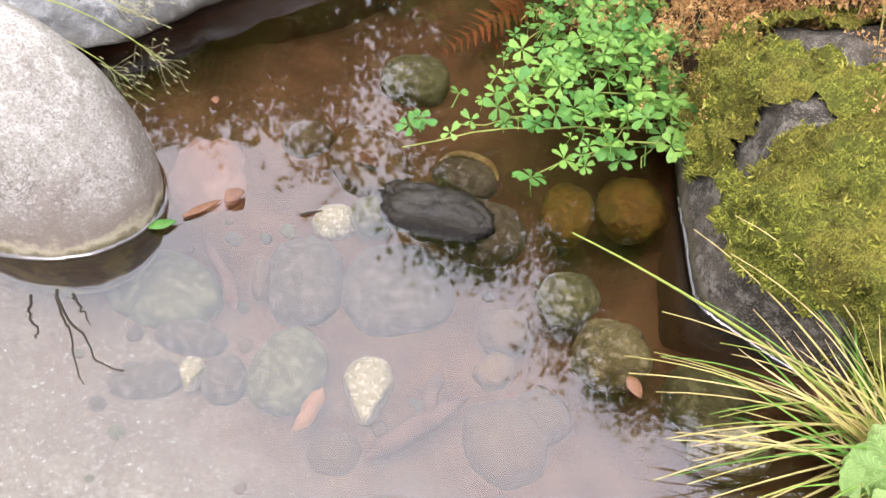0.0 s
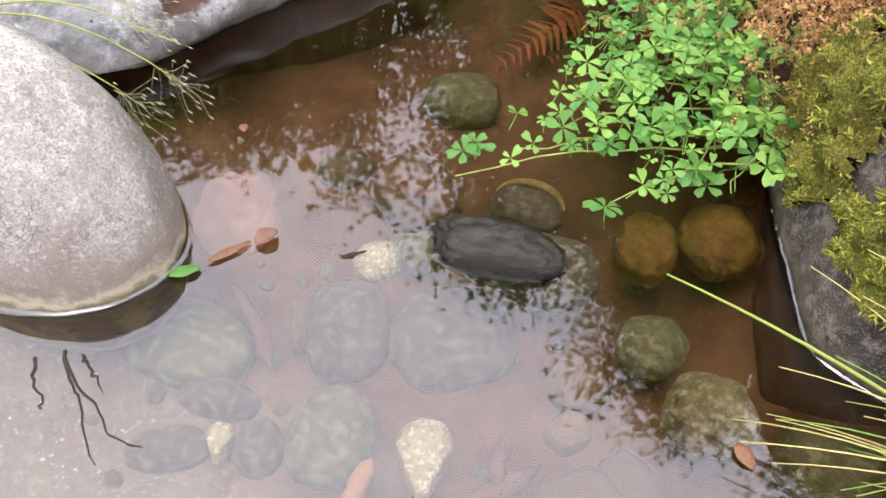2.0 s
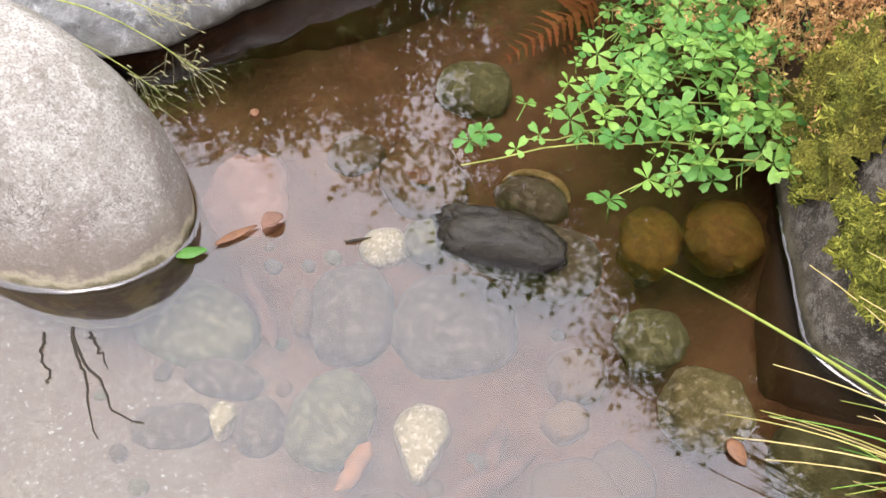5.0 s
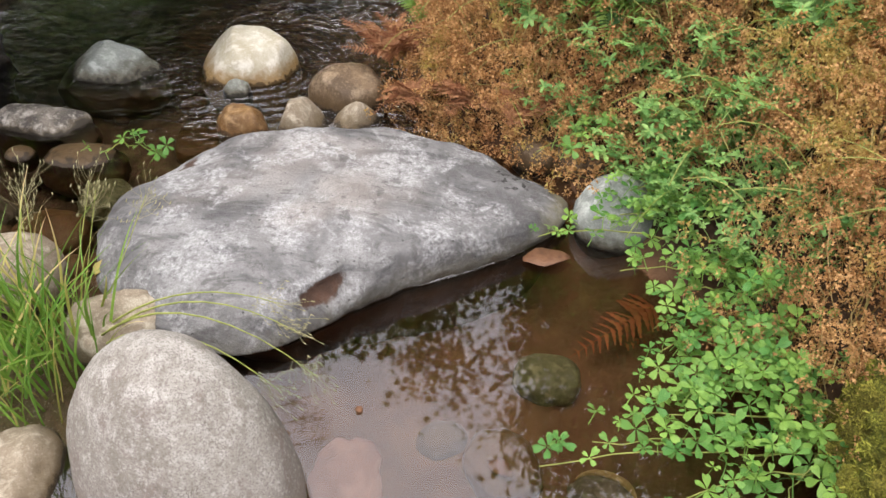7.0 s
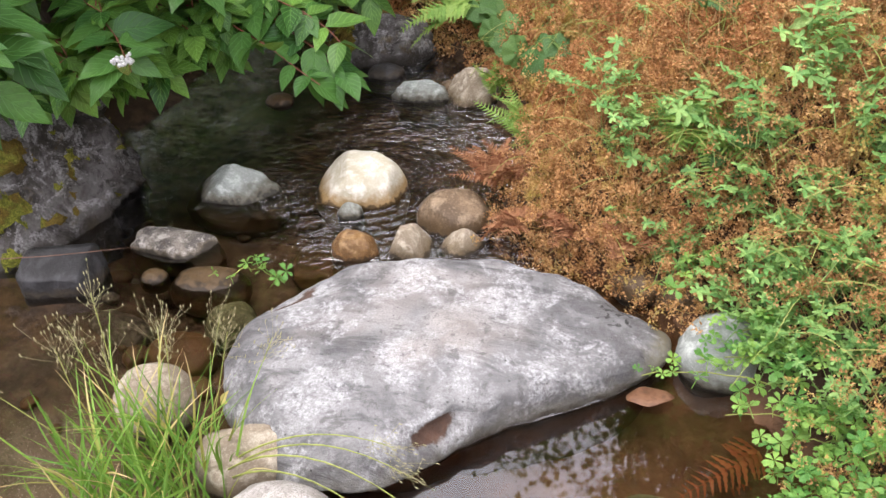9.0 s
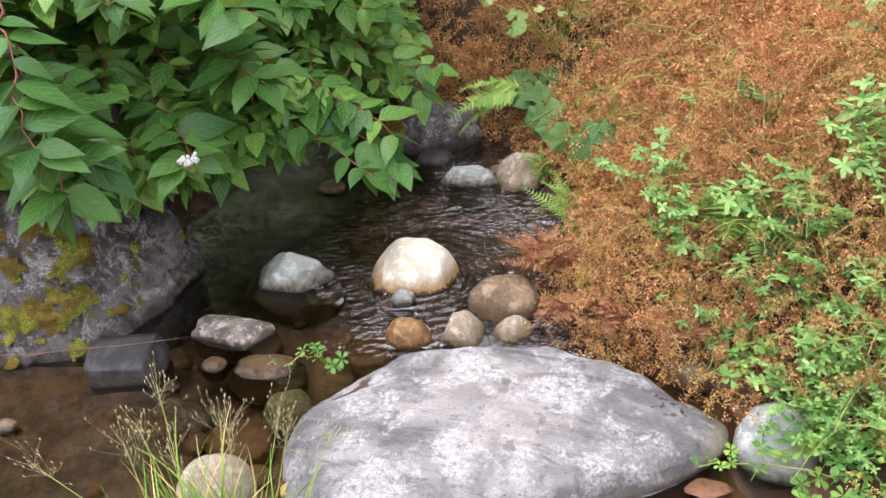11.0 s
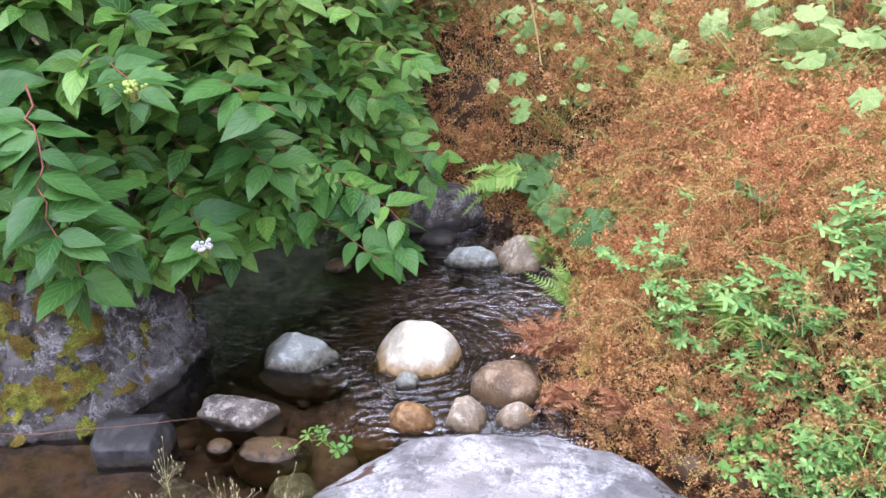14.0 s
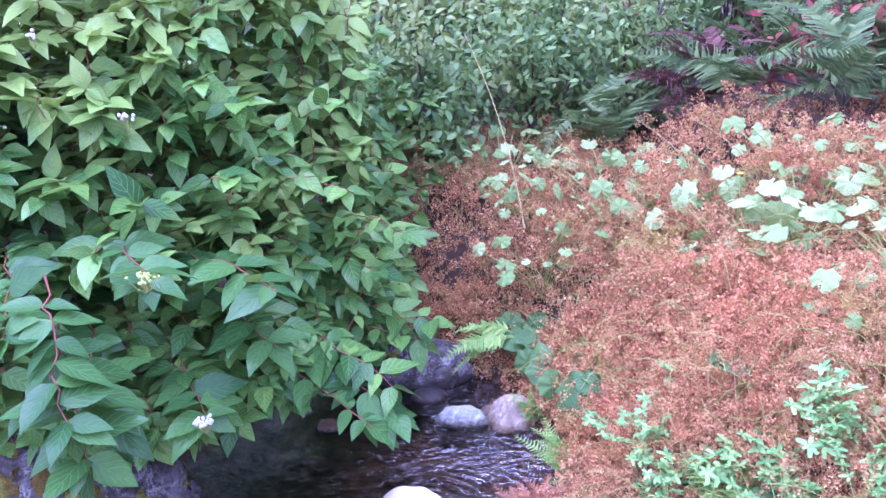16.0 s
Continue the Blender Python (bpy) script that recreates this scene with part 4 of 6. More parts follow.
for x, y, z, a, b, c, mat, seed, turn, said in (
    (0.019, 0.662, -0.118, 0.035, 0.047, 0.028, PALE, 51, 0, "pale speckled egg-shaped stone on the bed"),
    (-0.092, 0.691, -0.136, 0.05, 0.064, 0.038, OLIVE, 52, -15, "algae-green stone on the pool bed"),
    (-0.293, 0.811, -0.144, 0.085, 0.06, 0.046, OLIVE, 53, -20, "broad mottled green stone on the bed"),
    (-0.091, 0.846, -0.145, 0.058, 0.074, 0.045, MUDDY, 54, 5, "grey-brown flat stone on the pool bed"),
    (0.046, 0.846, -0.155, 0.082, 0.08, 0.055, MUDDY, 55, 10, "large dim brown stone on the pool bed"),
    (-0.219, 0.672, -0.125, 0.018, 0.024, 0.02, PALE, 56, 0, "small pale stone on the sandy bed"),
    (-0.178, 0.676, -0.145, 0.03, 0.035, 0.03, MUDDY, 57, 0, "small brown stone on the sandy bed"),
    (-0.283, 0.668, -0.145, 0.05, 0.028, 0.025, MUDDY, 58, 10, "dim flat stone on the sandy bed"),
    (-0.237, 0.737, -0.145, 0.05, 0.025, 0.03, MUDDY, 59, -8, "narrow grey-brown stone on the bed"),
    (0.207, 0.612, -0.145, 0.055, 0.06, 0.04, TAN, 60, 20, "tan rounded stone on the pool bed"),
    (0.205, 0.776, -0.128, 0.038, 0.036, 0.028, TAN, 61, 20, "dull tan stone on the pool bed"),
    (-0.28, 1.035, -0.15, 0.075, 0.088, 0.035, PINK, 62, 15, "flat pinkish stone under still water"),
    (-0.061, 0.962, -0.145, 0.035, 0.03, 0.025, PALE, 63, 15, "small cream stone under still water"),
    (-0.152, 0.834, -0.125, 0.014, 0.035, 0.02, TAN, 64, 5, "slim tan stone between larger stones"),
    (0.046, 1.288, -0.131, 0.061, 0.05, 0.041, OLIVE, 65, 0, "dim olive stone in the brown silt"),
    (-0.02, 1.088, -0.14, 0.06, 0.07, 0.05, RUST, 66, 30, "rust-brown stone sunken in silt"),
    (-0.004, 0.958, -0.115, 0.03, 0.03, 0.03, OLIVE, 67, 30, "small olive stone by the black stone"),
    (-0.127, 1.133, -0.145, 0.045, 0.035, 0.03, GREEN, 68, 30, "small green-grey stone in the silt"),
    (-0.016, 0.582, -0.15, 0.035, 0.03, 0.03, GREEN, 69, 10, "grey-green stone near sunken wood"),
    (0.193, 0.72, -0.145, 0.03, 0.025, 0.025, CREAM, 70, 40, "small pale stone near sunken wood"),
    (0.08, 0.48, -0.145, 0.09, 0.05, 0.04, TAN, 71, 0, "broad tan stone on the sandy bed"),
    (0.26, 0.655, -0.145, 0.035, 0.04, 0.03, GREEN, 72, 30, "grey-green stone below the grass"),
):
    rock("bed_stone", said, (x, y, z), (a, b, c), mat, seed, turn, 4, group="stones on the pool bed", power=2.3, knobs=0.1, grit=0.03, cuts=EGG if seed in (51, 56) else ())
rng_bed = np.random.default_rng(5)
for i in range(46):
    x, y = rng_bed.uniform(-0.5, 0.35), rng_bed.uniform(0.42, 0.95)
    r = rng_bed.uniform(0.005, 0.012)
    rock("pebble", "small pebble lying on the pool bed", (x, y, land(x, y) + r * 0.2), (r * 1.2, r, r * 0.7), (MUDDY, TAN, GREEN, MUDDY, OLIVE)[i % 5], 80 + i, i * 37, 2, group="pebbles on the pool bed")

# stones in the stream
for name, said, x, y, z, a, b, c, mat, seed, turn, power, cuts in (
    ("white_rock", "cream-white rounded stone in the stream", -0.781, 2.136, -0.018, 0.13, 0.104, 0.128, CREAM, 101, 8, 2.1, (((-0.8, -0.2, 0.75), 0.76), ((1, -0.3, 0.3), 0.92), ((0.1, -0.1, 1), 0.86))),
    ("green_grey_rock", "pale green-grey angular stone in the stream", -1.136, 2.065, -0.033, 0.155, 0.088, 0.111, GREEN, 102, -5, 2.1, (((0.62, -0.25, 0.8), 0.58), ((-0.7, -0.2, 0.7), 0.62), ((0.1, -0.9, 0.5), 0.72))),
    ("brown_rock", "rounded brown stone at the stream edge", -0.494, 2.021, -0.011, 0.093, 0.079, 0.093, BROWN, 103, 20, 2.5, (((0.1, -0.2, 1), 0.8), ((-0.8, -0.7, 0.3), 0.82))),
    ("pale_stone", "pale pointed stone behind the slab", -0.567, 1.883, -0.024, 0.068, 0.054, 0.09, TAN, 104, 0, 2.1, (((0.8, 0, 0.7), 0.68), ((-1, 0, 0.5), 0.8))),
    ("pale_stone", "small pale wet stone behind the slab", -0.444, 1.905, -0.02, 0.058, 0.036, 0.071, TAN, 105, 15, 2.3, (((0.7, -0.4, 0.6), 0.7), ((-0.6, -0.3, 0.8), 0.72))),
    ("rust_stone", "rust and cream stone in shallow water", -0.704, 1.848, -0.017, 0.062, 0.042, 0.072, RUST, 106, 0, 2.3, ()),
    ("sunk_slab", "ochre stone just under the stream", -0.805, 1.822, -0.045, 0.056, 0.07, 0.035, RUST, 107, 20, 3.2, (((0, 0, 1), 0.8),)),
    ("small_stone", "small blue-grey stone in the stream", -0.773, 2.012, -0.016, 0.034, 0.029, 0.048, GREEN, 108, 0, 2.6, (((0.1, -0.1, 1), 0.8),)),
    ("long_stone", "long pale flat-topped stone in the stream", -1.173, 1.8, -0.026, 0.122, 0.052, 0.058, LONGSTONE, 109, -4, 3.4, (((0.05, -0.1, 1), 0.86), ((1, -0.2, 0.5), 0.82))),
    ("slate_stone", "dark wet slate-grey block in the stream", -1.361, 1.606, 0.014, 0.092, 0.057, 0.071, SLATE, 110, 14, 7.0, (((0.05, -0.35, 1), 0.8), ((1, -0.2, 0.3), 0.9))),
    ("sunk_slab", "brown stone awash in the stream", -1.024, 1.682, -0.04, 0.099, 0.062, 0.055, BROWN, 111, 5, 2.5, ()),
    ("small_stone", "small wet stone between larger ones", -1.16, 1.667, -0.014, 0.035, 0.03, 0.03, BROWN, 112, 0, 2.3, ()),
    ("far_stone", "low grey stone in rippling water", -0.774, 2.745, -0.023, 0.097, 0.057, 0.075, GREEN, 113, 0, 2.4, (((0, -0.2, 1), 0.75),)),
    ("far_stone", "pinkish tan stone at the far bank", -0.598, 2.757, -0.013, 0.094, 0.075, 0.114, TAN, 114, 20, 2.3, (((-0.8, -0.2, 0.7), 0.68),)),
    ("far_stone", "low dark stone under the shrub", -1.239, 2.64, 0.0, 0.048, 0.038, 0.026, BROWN, 115, 0, 2.3, ()),
    ("far_stone", "small stone between the far stones", -0.685, 2.80, -0.005, 0.04, 0.035, 0.04, BROWN, 116, 0, 2.3, ()),
    ("bank_stone", "grey upright stone among bank leaves", -0.33, 2.656, 0.08, 0.045, 0.05, 0.09, GREEN, 117, 0, 2.6, ()),
    ("bank_stone", "small dark stone behind the slab end", -0.02, 1.80, 0.015, 0.055, 0.04, 0.045, BROWN, 118, -20, 2.6, ()),
    ("sunk_slab", "brown stone under the stream surface", -1.0, 1.476, -0.07, 0.08, 0.06, 0.05, RUST, 119, 0, 2.6, ()),
    ("sunk_slab", "olive stone under the stream surface", -0.93, 1.592, -0.06, 0.06, 0.06, 0.05, OLIVE, 120, 30, 2.4, ()),
    ("sunk_slab", "dark stone under the stream surface", -1.2, 1.535, -0.08, 0.09, 0.05, 0.05, MUDDY, 121, -10, 2.4, ()),
    ("small_stone", "small pale stone at the stream margin", -1.545, 1.372, -0.002, 0.026, 0.02, 0.016, TAN, 122, 0, 2.4, ()),
    ("far_stone", "broad dark stone in the far stream", -0.95, 2.912, -0.02, 0.07, 0.06, 0.05, SLATE, 123, 0, 2.4, ()),
):
    rock(name, said, (x, y, z), (a, b, c), mat, seed, turn, 5 if a > 0.085 else 4, group="stones in the stream", power=power, knobs=0.05 if mat in (CREAM, BROWN, SLATE) else 0.11, grit=0.009 if mat is CREAM else 0.018, cuts=cuts, freq=1.9)
for i in range(40):
    x, y = rng_bed.uniform(-1.6, -0.6), rng_bed.uniform(1.2, 2.3)
    r = rng_bed.uniform(0.010, 0.03)
    if x < -1.3 and y < 1.6:
        continue
    rock("stream_pebble", "small brown stone on the stream bed", (x, y, land(x, y) + r * 0.3), (r * 1.3, r, r * 0.8), (MUDDY, RUST, GREEN, BROWN, TAN)[i % 5], 140 + i, i * 31, 2, group="pebbles in the stream")

# sunken wood and litter
for name, said, pts, r, mat in (
    ("sunken_branch", "dark sodden branch on the pool bed", ((0.022, 0.566, -0.12), (0.085, 0.612, -0.115), (0.155, 0.665, -0.12)), (0.012, 0.016, 0.01), WOOD),
    ("sunken_branch", "reddish sodden stick on the pool bed", ((0.103, 0.625, -0.11), (0.106, 0.66, -0.11), (0.116, 0.70, -0.11)), (0.008, 0.011, 0.009), WOOD),
    ("sunken_branch", "reddish-brown stick between bed stones", ((-0.243, 0.885, -0.10), (-0.205, 0.83, -0.11), (-0.176, 0.775, -0.12)), (0.008, 0.01, 0.013), WOOD),
    ("wood_chip", "orange-brown wood chip on the bed", ((-0.068, 0.597, -0.115), (-0.052, 0.625, -0.11), (-0.039, 0.655, -0.11)), (0.009, 0.012, 0.011), ORANGEWOOD),
    ("floating_stick", "short dark stick floating on the pool", ((-0.097, 0.860, 0.001), (-0.08, 0.864, 0.003), (-0.062, 0.870, 0.001)), (0.0012, 0.002, 0.001), TWIG),
    ("dry_twig", "thin dead twig lying by the mossy rock", ((-1.75, 1.456, 0.115), (-1.45, 1.535, 0.11), (-1.2, 1.686, 0.07)), (0.0014, 0.0013, 0.001), WOOD),
):
    p = arc(pts[0], pts[2], 0, 7) + np.sin(np.linspace(0, np.pi, 7))[:, None] * (np.array(pts[1]) - (np.array(pts[0]) + np.array(pts[2])) / 2)
    p += rng_bed.normal(0, 0.0015, p.shape)
    rr = np.interp(np.linspace(0, 2, 7), (0, 1, 2), r)
    rr[0] = rr[-1] = 0.0004
    tagged(part(name, mesh_of(name, *tube(p, rr, 7)[:2]), mat), said, "branch" if "branch" in name else "twig")


# Strips added on the surface for branching dark marks that appear below it.
for said, pts in (
    ("thin black twig-like strip added on the water beside the boulder", ((-0.374, 0.712), (-0.356, 0.672), (-0.338, 0.655), (-0.325, 0.618), (-0.303, 0.584))),
    ("thin black forked twig-like strip added on the pool surface", ((-0.371, 0.705), (-0.345, 0.668), (-0.318, 0.645), (-0.300, 0.618), (-0.261, 0.604))),
    ("short black twig-like strip added on the water beside the boulder", ((-0.352, 0.706), (-0.338, 0.69), (-0.318, 0.664))),
    ("short crooked black twig-like strip added on the pool surface", ((-0.402, 0.70), (-0.392, 0.672), (-0.378, 0.652), (-0.374, 0.64))),
):
    p = np.array([(x, y, 0.0012) for x, y in pts])
    fine = np.stack([np.interp(np.linspace(0, len(p) - 1, 14), range(len(p)), p[:, k]) for k in range(3)], 1) + rng_bed.normal(0, 0.0014, (14, 3)) * (1, 1, 0.2)
    tagged(part("floating_twig", mesh_of("floating_twig", *tube(fine, np.linspace(0.0019, 0.0007, 14), 5)[:2]), TWIG), said, "twig")


def curled_leaf(name, said, at, rz, length, width, mat, droop=0.1, fold=0.3, tilt=0.0):
    v, f, uv = blade(length, width, 7, fold, droop, wave=0.15)
    ob = part(name, mesh_of(name, v, f, True, uv), mat, None, "", pose(*at, tilt, 0, rz))
    sol = ob.modifiers.new("thick", "SOLIDIFY")
    sol.thickness = 0.0008
    return tagged(ob, said, "leaf")


curled_leaf("curled_leaf", "brown curled dead leaf floating on the pool", (-0.195, 0.868, 0.004), -50, 0.03, 0.022, WOOD, -0.1, 0.8)
curled_leaf("willow_leaf", "narrow orange-brown leaf floating on the pool", (-0.245, 0.838, 0.004), -52, 0.055, 0.011, DEADLEAF, 0.0)
curled_leaf("fallen_leaf", "bright green leaf against the boulder", (-0.285, 0.815, 0.005), -68, 0.036, 0.016, CRESS, 0.0)
curled_leaf("sunken_leaf", "orange-brown dead leaf awash by the slab", (-0.02, 1.461, 0.004), -80, 0.09, 0.05, DEADLEAF, -0.05)
curled_leaf("sunken_leaf", "dark red-brown leaf in the water", (0.339, 0.645, 0.004), -150, 0.03, 0.018, DEADLEAF, 0.1)
curled_leaf("sunken_leaf", "small dark leaf floating on the pool", (-0.245, 1.057, 0.003), 20, 0.016, 0.012, DEADLEAF, 0.1)
curled_leaf("sunken_leaf", "yellow leaf lying under clear water", (0.0, 1.042, -0.09), 60, 0.05, 0.03, DEADLEAF, 0.1)
curled_leaf("slab_leaf", "yellow leaf in the slab's side cleft", (-0.775, 1.265, 0.04), -40, 0.035, 0.025, YELLOWBLADE, 0.1, 0.3, 40)


def water_edge(ob, middle, said):
    """The water's skin curling up where it meets a stone: a thin ring round the stone at the waterline."""
    co = np.array([tuple(ob.matrix_basis @ v.co) for v in ob.data.vertices])
    n = 200
    co = co[np.abs(co[:, 2]) < 0.012]
    ang, rad = np.arctan2(co[:, 1] - middle[1], co[:, 0] - middle[0]), np.hypot(co[:, 0] - middle[0], co[:, 1] - middle[1])
    order = np.argsort(ang)
    th = np.linspace(-np.pi, np.pi, n, endpoint=False)
    r = np.interp(th, ang[order], rad[order], period=2 * np.pi)
    r = sum(np.roll(r, k) for k in range(-2, 3)) / 5
    v = []
    for off, z in ((-0.004, 0.0042), (-0.001, 0.0028), (0.0015, 0.0012), (0.004, 0.0006), (0.008, 0.0004)):
        v += [(middle[0] + (q + off) * math.cos(t), middle[1] + (q + off) * math.sin(t), z) for q, t in zip(r, th)]
    f = [(k * n + i, (k + 1) * n + i, (k + 1) * n + (i + 1) % n, k * n + (i + 1) % n) for k in range(4) for i in range(n)]
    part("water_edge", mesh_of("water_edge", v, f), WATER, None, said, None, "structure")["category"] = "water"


water_edge(boulder, (-0.45, 0.885), "thin curl of water round the boulder's foot")
water_edge(slab, (-0.37, 1.435), "thin curl of water along the slab's foot")
water_edge(mossy, (0.732, 0.885), "thin curl of water at the mossy rock's foot")

# ---- plants ----


def cress_leaf(seed, leaflets=4):
    """A small whorl of notched wedge-shaped leaflets on short stalks."""
    rng, sets = np.random.default_rng(seed), []
    shape = lambda s: float(np.interp(s, (0, 0.2, 0.4, 0.6, 0.8, 1.0), (0.1, 0.32, 0.68, 0.96, 1.0, 0.66)))
    for i in range(leaflets):
        size = rng.uniform(0.6, 1.15)
        v, f, uv = blade(0.019, 0.0118, 5, 0.25, rng.uniform(0.0, 0.45), shape)
        v[-2, 1] *= 0.9
        a = 2 * math.pi * (i + rng.uniform(-0.18, 0.18)) / leaflets + seed
        rise = rng.uniform(0.05, 0.45)
        way = (math.cos(a) * math.cos(rise), math.sin(a) * math.cos(rise), math.sin(rise))
        m = frame_of(np.array((math.cos(a), math.sin(a), 0)) * 0.002, way, (0, 0, 1), size, rng.uniform(-0.3, 0.3))
        sets.append(scatter((v, f, uv), [m]))
    sets.append(tube([(0, 0, 0.001), (0.001, 0, -0.012), (0.002, 0.002, -0.025)], 0.0009, 4))
    return stack(*sets)


CRESS_FORMS = [cress_leaf(s, k) for s, k in ((1, 5), (2, 5), (3, 4), (4, 6), (5, 5))]


def sprig(seed):
    """A short leafy shoot: three whorls of narrow leaflets along a bent stem."""
    rng, sets = np.random.default_rng(seed + 70), []
    shape = lambda s: float(np.interp(s, (0, 0.35, 0.7, 1.0), (0.12, 0.6, 1.0, 0.5)))
    for k in range(3):
        at = np.array((0.004 * math.sin(k + seed), 0.021 * k, 0.009 * k))
        n = 5 if k < 2 else 6
        for i in range(n):
            a = 2 * math.pi * (i + rng.uniform(-0.2, 0.2)) / n + seed + k
            rise = rng.uniform(0.1, 0.7)
            t = blade(0.017, 0.0105, 2, 0.3, rng.uniform(0.1, 0.5), shape)
            sets.append(scatter(t, [frame_of(at, (math.cos(a) * math.cos(rise), math.sin(a) * math.cos(rise), math.sin(rise)), (0, 0, 1), rng.uniform(0.65, 1.15))]))
    sets.append(tube([(0, -0.03, -0.03), (0, 0, 0), (0.002, 0.042, 0.018)], 0.0009, 4))
    return stack(*sets)


SPRIG_FORMS = [sprig(s) for s in range(5)]
CRESS_MESHES = [mesh_of("leaf", *t[:2], True, t[2]) for t in CRESS_FORMS]
for me in CRESS_MESHES:
    me.materials.append(CRESS)
rng_c = np.random.default_rng(12)


def cress(start, end, leaves, sag=0.02, spread=0.02, height=0.03):
    """One creeping plant: a stem along the water or bank, with whorled leaves held up from it."""
    root = thing("creeping_plant", "bright green creeping plant with notched leaflets", "plant", start, "creeping plants along the pool")
    pts = arc((0, 0, 0), np.subtract(end, start), sag, 9) + rng_c.normal(0, 0.004, (9, 3))
    stem = part("stem", mesh_of("stem", *tube(pts, np.linspace(0.0018, 0.001, 9), 5)[:2]), GREENSTEM, root, "thin yellow-green stem")
    leaves = int(leaves * 2.0)
    for i in range(leaves):
        s = (i + 0.6) / leaves * 8
        p = np.array([np.interp(s, range(9), pts[:, k]) for k in range(3)])
        p += (*rng_c.normal(0, spread, 2), abs(rng_c.normal(height, 0.012)))
        m = pose(*p, rng_c.normal(0, 16) + 12, rng_c.normal(0, 16), rng_c.uniform(0, 360)) @ Matrix.Scale(rng_c.uniform(0.6, 1.3), 4)
        part("leaf", CRESS_MESHES[rng_c.integers(5)], CRESS, stem, "", m)


for a, b, n in (
    ((0.44, 1.06, 0.02), (0.04, 1.0, 0.004), 10), ((0.43, 1.062, 0.03), (0.12, 1.05, 0.005), 7), ((0.44, 1.03, 0.03), (0.231, 0.968, 0.005), 8),
    ((0.42, 1.102, 0.04), (0.18, 1.102, 0.005), 11), ((0.43, 1.141, 0.05), (0.19, 1.14, 0.01), 12), ((0.41, 1.191, 0.05), (0.2, 1.19, 0.01), 12),
    ((0.40, 1.24, 0.06), (0.215, 1.25, 0.02), 11), ((0.385, 1.299, 0.06), (0.215, 1.30, 0.01), 9), ((0.44, 1.072, 0.04), (0.31, 1.003, 0.01), 8),
    ((0.45, 1.06, 0.04), (0.38, 0.985, 0.01), 5), ((0.42, 1.161, 0.07), (0.26, 1.131, 0.04), 9), ((0.42, 1.21, 0.08), (0.28, 1.24, 0.05), 9),
    ((0.37, 1.358, 0.06), (0.225, 1.368, 0.02), 9), ((0.35, 1.417, 0.06), (0.16, 1.43, 0.02), 9), ((0.318, 1.476, 0.07), (0.0, 1.505, 0.03), 10),
    ((0.32, 1.515, 0.09), (0.105, 1.535, 0.06), 12), ((0.33, 1.573, 0.12), (0.125, 1.563, 0.10), 12), ((0.39, 1.338, 0.1), (0.268, 1.397, 0.07), 9),
    ((0.36, 1.456, 0.12), (0.25, 1.486, 0.1), 9), ((0.35, 1.648, 0.16), (0.206, 1.611, 0.13), 10), ((0.161, 1.743, 0.12), (0.031, 1.686, 0.09), 6),
    ((0.44, 1.122, 0.08), (0.36, 1.161, 0.07), 7), ((0.43, 1.289, 0.12), (0.33, 1.289, 0.1), 8), ((-0.92, 1.743, -0.01), (-0.96, 1.686, 0.01), 2), ((-0.84, 1.724, -0.01), (-0.87, 1.686, 0.01), 2),
):
    cress(a, b, n)


def bank_point(rng, x0, x1, y0, y1, least=0.05, most=9.0):
    """A point of the right bank between two distances from the water's edge."""
    while True:
        x, y = rng.uniform(x0, x1), rng.uniform(y0, y1)
        d = x - curve_on(RIGHT_EDGE, y)
        if least < d < most:
            return x, y, d


# dried brown seed heads that cover the bank
rng_d = np.random.default_rng(33)


def seed_head(seed, fine=False):
    """A crumpled head of small dry bracts."""
    rng, mats = np.random.default_rng(seed), []
    for _ in range(27 if fine else 18):
        d = rng.normal(0, 1, 3)
        d /= np.linalg.norm(d)
        mats.append(frame_of(d * rng.uniform(0.2, 1) * (np.array((0.013, 0.013, 0.010)) if fine else np.array((0.016, 0.016, 0.011))), d + (0, 0, 0.3), rng.normal(0, 1, 3), rng.uniform(0.6, 1.4) * (0.58 if fine else 1)))
    bract = (np.array([(-0.0028, 0.0012, 0), (0.0044, 0.0018, 0.0006), (-0.0006, 0.0088, 0.0012)]), np.array([(0, 1, 2)]), np.zeros((3, 2)))
    return scatter(bract, mats)


